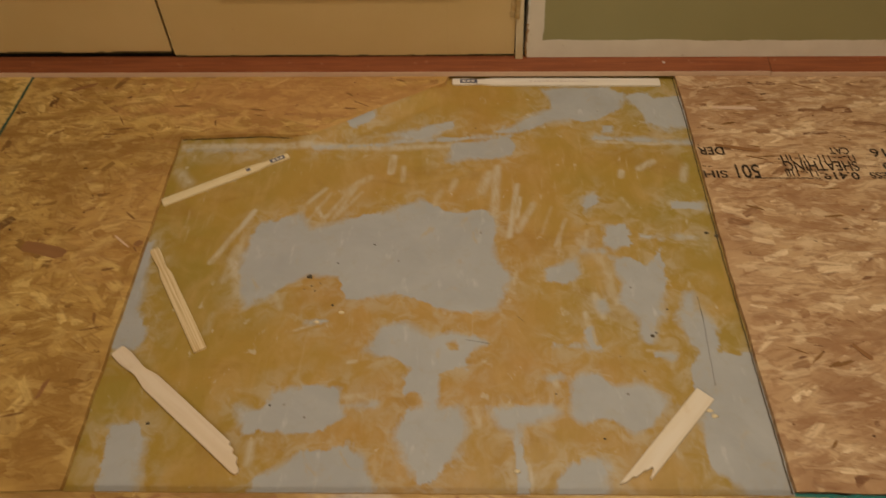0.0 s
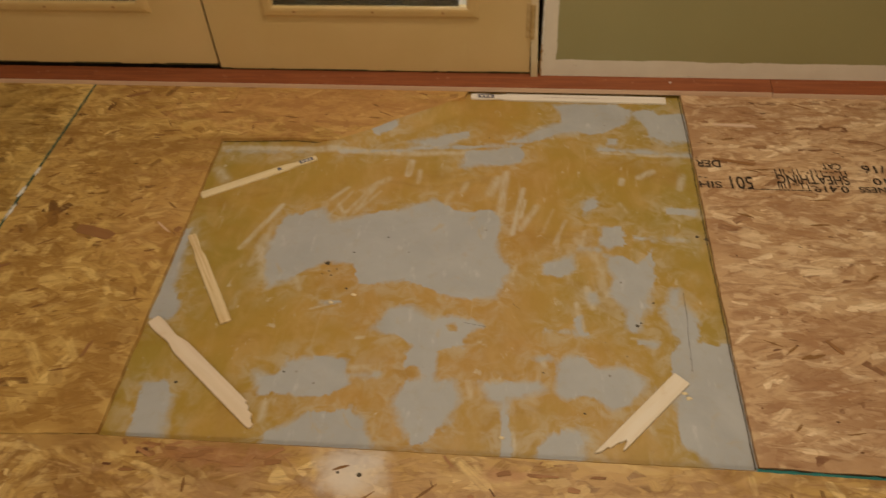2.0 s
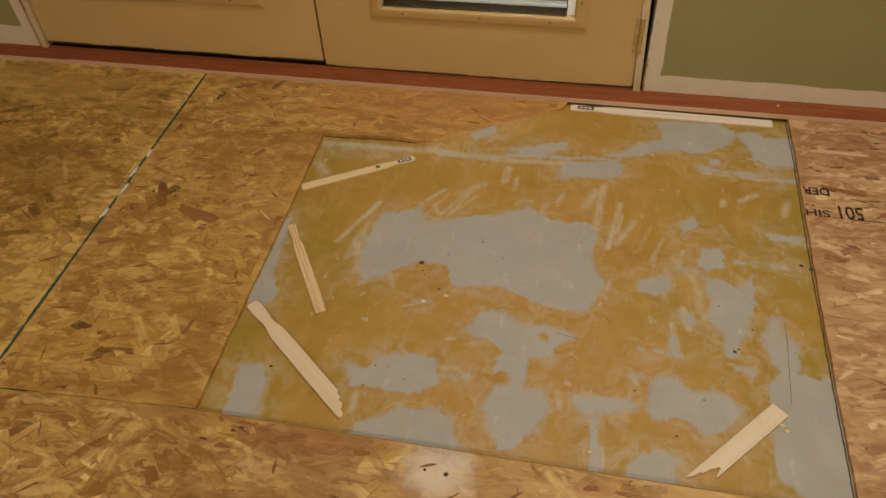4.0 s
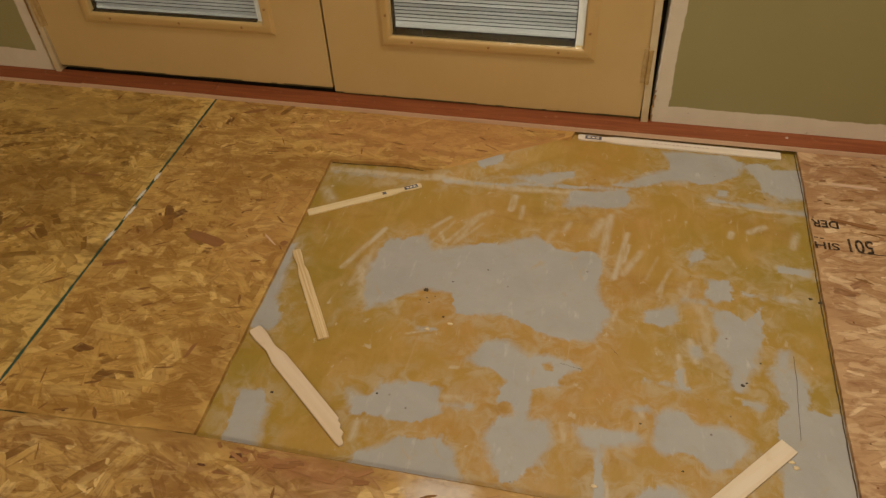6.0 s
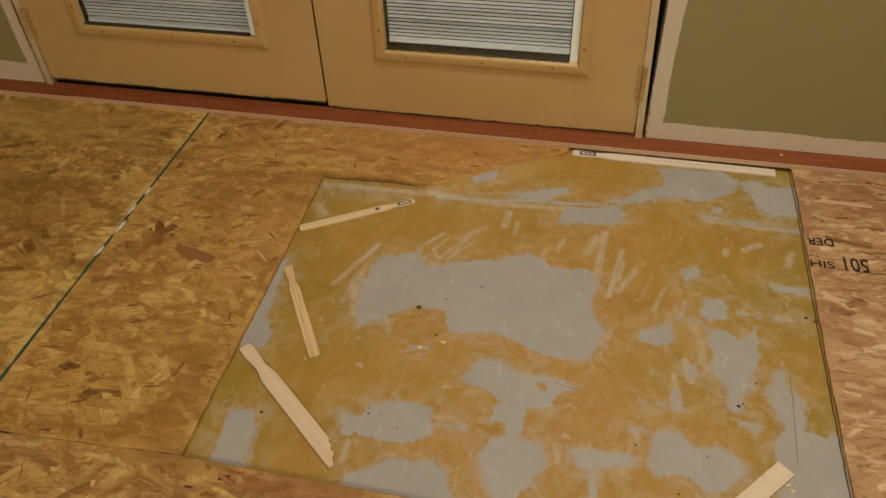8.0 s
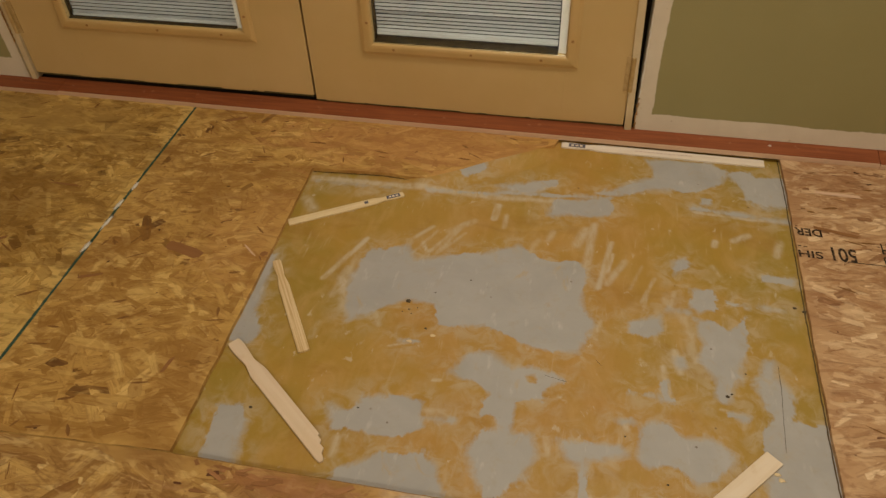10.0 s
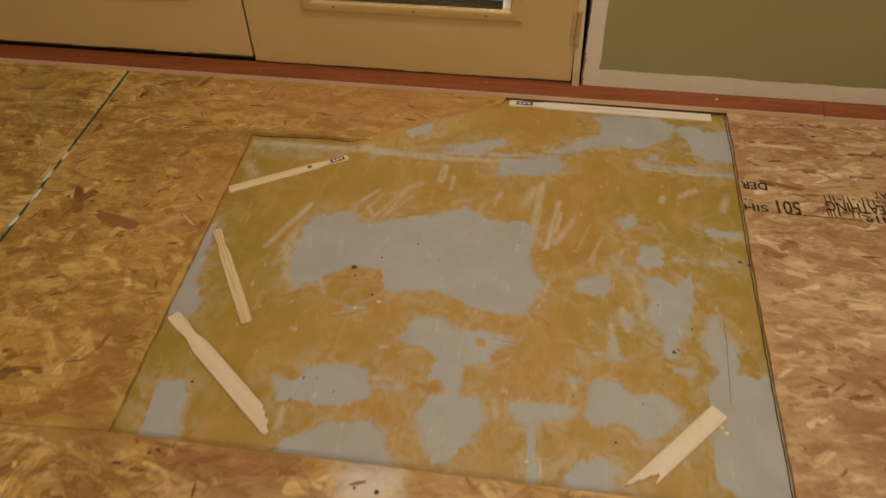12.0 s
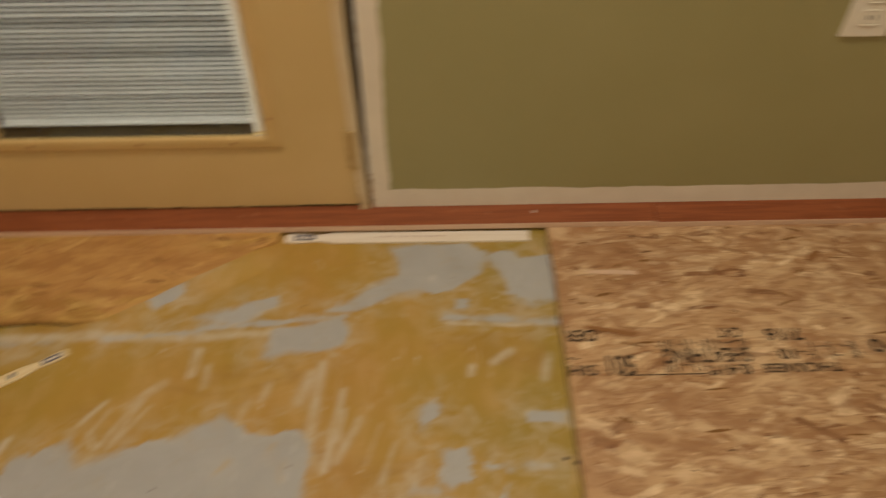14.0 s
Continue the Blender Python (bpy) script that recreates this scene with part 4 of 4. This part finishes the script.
for x0, x1 in ((0.585, 0.6075), (LEFT - 0.0035, LEFT + 0.0035)):
    tagged(part("slot_shade_backing", box((x0, WALL + 0.085, 0.0365), (x1, WALL + 0.105, HEAD)), M_DARK), "dark backing for the shade between jamb and plasterboard", "gap", kind="structure")


def ragged_strip(x, z0, z1, half, material, seed, label):
    """Torn caulk and paint along an upright edge."""
    rng = random.Random(seed)
    bm = bmesh.new()
    rows, z = [], z0
    while z < z1:
        a, b = half * rng.uniform(0.05, 1.0), half * rng.uniform(0.05, 1.0)
        rows.append([bm.verts.new((x - a, WALL - 0.0006, z)), bm.verts.new((x + 0.3 * (b - a), WALL - 0.0024, z)), bm.verts.new((x + b, WALL - 0.0006, z))])
        z += rng.uniform(0.003, 0.011)
    for p, q in zip(rows, rows[1:]):
        bm.faces.new((p[0], p[1], q[1], q[0]))
        bm.faces.new((p[1], p[2], q[2], q[1]))
    return tagged(part("caulk_remnant", bm, material), label, "caulk", "torn caulk round the doors", "structure")


ragged_strip(0.6085, 0.037, 0.135, 0.0045, M_PLUG, 1, "torn brown caulk beside the door jamb")
ragged_strip(0.6095, 0.12, 1.9, 0.0030, M_WHITE, 2, "torn white paint edge beside the door jamb")
ragged_strip(-1.2905, 0.037, 1.9, 0.0035, M_JAMB, 3, "torn cream caulk beside the door jamb")
ragged_strip(-1.2890, 0.15, 0.30, 0.0055, M_PLUG, 4, "torn brown caulk beside the door jamb")


# ---- stir sticks ----
def stick_outline(length, wide, handle, broken, seed):
    """A stir stick from above: rounded handle, narrow neck, straight blade; its blade end may be broken."""
    rng = random.Random(seed)
    h = wide / 2
    side = []
    if handle:
        for x, k in ((0.0, 0.58), (0.003, 0.76), (0.010, 0.82), (0.030, 0.84), (0.048, 0.76), (0.064, 0.64), (0.076, 0.64), (0.090, 0.80), (0.104, 0.97), (0.115, 1.0)):
            side.append((x * handle, h * k))
    else:
        side = [(0.0, h * 0.97), (0.002, h)]
    upper = side + [(length * 0.6, h)]
    if broken == "torn":
        end = [(length - 0.055, h), (length - 0.052, h * 0.72), (length - 0.042, h * 0.75), (length - 0.036, h * 0.35), (length - 0.024, h * 0.42), (length - 0.017, -0.1 * h), (length - 0.008, -0.25 * h), (length - 0.002, -0.5 * h), (length - 0.004, -0.9 * h), (length - 0.014, -h)]
    elif broken == "splintered":
        end = [(length - 0.09, h), (length - 0.040, 0.97 * h), (length - 0.042, 0.80 * h), (length - 0.058, 0.55 * h), (length - 0.060, 0.35 * h), (length - 0.050, 0.2 * h), (length - 0.047, 0.0), (length - 0.028, -0.2 * h), (length - 0.026, -0.45 * h), (length - 0.010, -0.6 * h), (length, -0.98 * h)]
    else:
        end = [(length - 0.001, h), (length, h - 0.001), (length, -h + 0.001), (length - 0.001, -h)]
    lower = [(x, -y) for x, y in reversed(side)]
    return list(reversed(upper + end + lower))


def stir_stick(start, end, wide, thick, handle, broken, material, label, seed, base=0.0006):
    a, b = Vector(start), Vector(end)
    turn = math.degrees(math.atan2(b.y - a.y, b.x - a.x))
    st = thing("stir_stick", (a.x, a.y, base, 0, 0, turn), label, "stir stick", "paint stir sticks")
    part("blade", prism(stick_outline((b - a).length, wide, handle, broken, seed), 0.0, thick, 0.0007), material, st)
    return st


def stamp(stick, x, wide, high, thick):
    """An unreadable printed mark: outlined plate with bars."""
    bm = box((x, -high / 2, thick), (x + wide, high / 2, thick + 0.0003))
    part("printed_mark", bm, M_STAMP, stick, "small dark printed mark")
    bm = bmesh.new()
    for i in range(3):
        box((x + wide * (0.14 + 0.26 * i), -high * 0.2, thick + 0.0003), (x + wide * (0.32 + 0.26 * i), high * 0.2, thick + 0.0005), 0, bm)
    part("printed_bars", bm, M_WHITEWOOD, stick)


S1 = stir_stick((0.037, 1.647), (-0.219, 1.487), 0.0235, 0.004, 0.75, "", M_BEECH, "pale wooden stir stick with a dark printed mark", 1)
stamp(S1, 0.010, 0.036, 0.013, 0.0041)
part("printed_bars", box((0.095, -0.006, 0.0041), (0.105, 0.004, 0.0044)), M_STAMP, S1)
S2 = stir_stick((-0.197, 1.349), (-0.037, 1.098), 0.0245, 0.004, 0.8, "", M_PINE, "striped pine stir stick lying on the glued sheet", 2)
S3 = stir_stick((-0.193, 1.096), (0.0925, 0.8655), 0.034, 0.005, 1.0, "torn", M_STICK, "wide pale stir stick with a broken end", 3)
S4 = stir_stick((0.8745, 1.0165), (0.7156, 0.8386), 0.034, 0.005, 0, "splintered", M_SPLINT, "broken blade of a pale stir stick, splintered end", 4)
S5 = stir_stick((0.418, 1.938), (0.953, 1.934), 0.030, 0.005, 1.0, "", M_WHITEWOOD, "long whitish stir stick lying along the laminate edge", 5)
stamp(S5, 0.020, 0.045, 0.016, 0.0051)
bm = bmesh.new()
for i in range(14):
    box((0.20 + i * 0.011, -0.001, 0.0051), (0.2075 + i * 0.011, 0.002, 0.0053), 0, bm)
part("printed_bars", bm, M_FADED, S5)


# ---- printed board marks ----
def words(text, x0, x1, y0, y1, bold=0.0):
    """Ink print on the board's face between x0 and x1, read from the door side."""
    data = bpy.data.curves.new("print", "FONT")
    data.body, data.size, data.offset = text, 0.05, bold
    ob = new("print_source", data)
    me = bpy.data.meshes.new_from_object(ob.evaluated_get(bpy.context.evaluated_depsgraph_get()))
    bpy.data.objects.remove(ob)
    xs, ys = [v.co.x for v in me.vertices], [v.co.y for v in me.vertices]
    for v in me.vertices:
        v.co.x = (v.co.x - min(xs)) / (max(xs) - min(xs)) * (x1 - x0)
        v.co.y = (v.co.y - min(ys)) / (max(ys) - min(ys)) * (y1 - y0)
    me.materials.clear()
    me.materials.append(M_INK)
    mark = new("board_print", me)
    mark.matrix_world = pose(x1, y1, OSB + 0.0016, 0, 0, 180)
    return tagged(mark, "black ink print on the strand board", "printed mark", "board print", "structure")


def ink_bars(x0, x1, y0, y1, seed):
    """Overprinted lettering that cannot be read: short bars."""
    rng = random.Random(seed)
    bm = bmesh.new()
    x = x0
    while x < x1:
        w = rng.uniform(0.003, 0.010)
        tall = rng.random() < 0.5
        a = rng.uniform(y0, y1 - 0.006)
        box((x, a if not tall else y0, OSB + 0.0015), (x + (0.0028 if tall else w), y1 if tall else a + 0.003, OSB + 0.0017), 0, bm)
        x += w + rng.uniform(0.001, 0.005)
    return tagged(part("board_print", bm, M_INK), "smudged black ink print on the strand board", "printed mark", "board print", "structure")


words("DER", 0.990, 1.050, 1.640, 1.667, 0.0012)
words("SIH", 0.988, 1.040, 1.562, 1.586, 0.0006)
words("501", 1.061, 1.114, 1.561, 1.607, 0.0008)
words("SHEATHING", 1.172, 1.337, 1.585, 1.619, 0.0010)
words("CAT", 1.288, 1.333, 1.642, 1.666, 0.0008)
words("7/16", 1.380, 1.452, 1.632, 1.662, 0.0010)
words("0.418", 1.249, 1.328, 1.557, 1.581, 0.0012)
words("THICKNESS", 1.352, 1.500, 1.560, 1.581, 0.0010)
words("10", 1.391, 1.424, 1.589, 1.613, 0.0012)
words("0", 1.573, 1.598, 1.600, 1.632, 0.0010)
ink_bars(1.165, 1.336, 1.618, 1.640, 3)
ink_bars(1.17, 1.245, 1.566, 1.590, 4)
ink_bars(1.43, 1.55, 1.588, 1.628, 6)
ink_bars(0.990, 1.006, 1.598, 1.606, 5)
tagged(part("board_print", box((1.084, 1.5605, OSB + 0.0015), (1.243, 1.5625, OSB + 0.0017)), M_INK), "thin black ink rule on the strand board", "printed mark", "board print", "structure")


# ---- marks on the old sheet ----
def lump(name, x, y, rx, ry, high, material, label, category, seed):
    bm = bmesh.new()
    bmesh.ops.create_icosphere(bm, subdivisions=2, radius=1)
    for v in bm.verts:
        v.co *= 1 + 0.5 * noise.noise(v.co * 1.7 + Vector((seed * 5.3, 0, 0)))
        v.co = Vector((v.co.x * rx, v.co.y * ry, max(0, v.co.z) * high))
    ob = part(name, bm, material, smooth=True)
    ob.matrix_world = pose(x, y, 0.0002)
    return tagged(ob, label, category, "bits on the old sheet")


for k, (x, y, r) in enumerate(((0.141, 1.279, 0.0085), (0.148, 1.255, 0.003), (0.156, 1.243, 0.0025), (0.135, 1.246, 0.002), (0.165, 1.262, 0.002), (0.196, 1.207, 0.004), (0.804, 1.141, 0.0055), (0.812, 1.148, 0.003), (0.842, 1.203, 0.003), (0.960, 1.405, 0.006), (0.979, 1.397, 0.007), (0.113, 0.986, 0.003), (-0.092, 0.948, 0.005), (0.194, 1.315, 0.003), (0.265, 1.367, 0.003), (0.69, 0.93, 0.003), (0.615, 1.015, 0.003))):
    lump("glue_speck", x, y, r * 0.75, r * 0.6, 0.0012, M_GLUE, "dark brown speck of old glue", "glue speck", k)
for k, (x, y) in enumerate(((0.876, 0.985), (0.882, 0.975), (0.215, 1.19), (0.17, 1.166), (0.54, 0.87))):
    lump("wood_crumb", x, y, 0.006, 0.004, 0.002, M_BEECH, "small pale crumb of torn wood", "wood crumb", k + 30)
for pts in ([(0.906, 1.235), (0.906, 1.18), (0.901, 1.11), (0.8965, 1.035)], [(0.11, 1.703), (0.15, 1.715), (0.19, 1.728)], [(0.553, 1.185), (0.566, 1.172)], [(0.455, 1.128), (0.50, 1.121)]):
    tagged(part("score_line", bead(pts, 0.00045, 0.0003, 0.0005, 8), M_GLUE), "thin dark score in the old sheet", "score", "scores in the sheet", "structure")

# ---- outlet ----
outlet = thing("wall_outlet", (1.531, WALL, 0.51), "off-white outlet cover plate on the olive wall", "outlet")
part("cover_plate", box((-0.043, -0.006, -0.062), (0.043, -0.0003, 0.062), 0.003), M_PLATE, outlet)
for dz in (-0.022, 0.022):
    face = part("socket", box((-0.0165, -0.008, dz - 0.0145), (0.0165, -0.0055, dz + 0.0145), 0.0035), M_PLATE, outlet, "socket face with slots")
    for dx in (-0.006, 0.006):
        part("slot", box((dx - 0.0012, -0.0084, dz - 0.004), (dx + 0.0012, -0.0078, dz + 0.005)), M_DARK, face)
bm = bmesh.new()
bmesh.ops.create_cone(bm, cap_ends=True, segments=14, radius1=0.0034, radius2=0.003, depth=0.0018, matrix=pose(0, -0.0066, 0, 90))
part("screw", bm, M_PLATE, outlet)
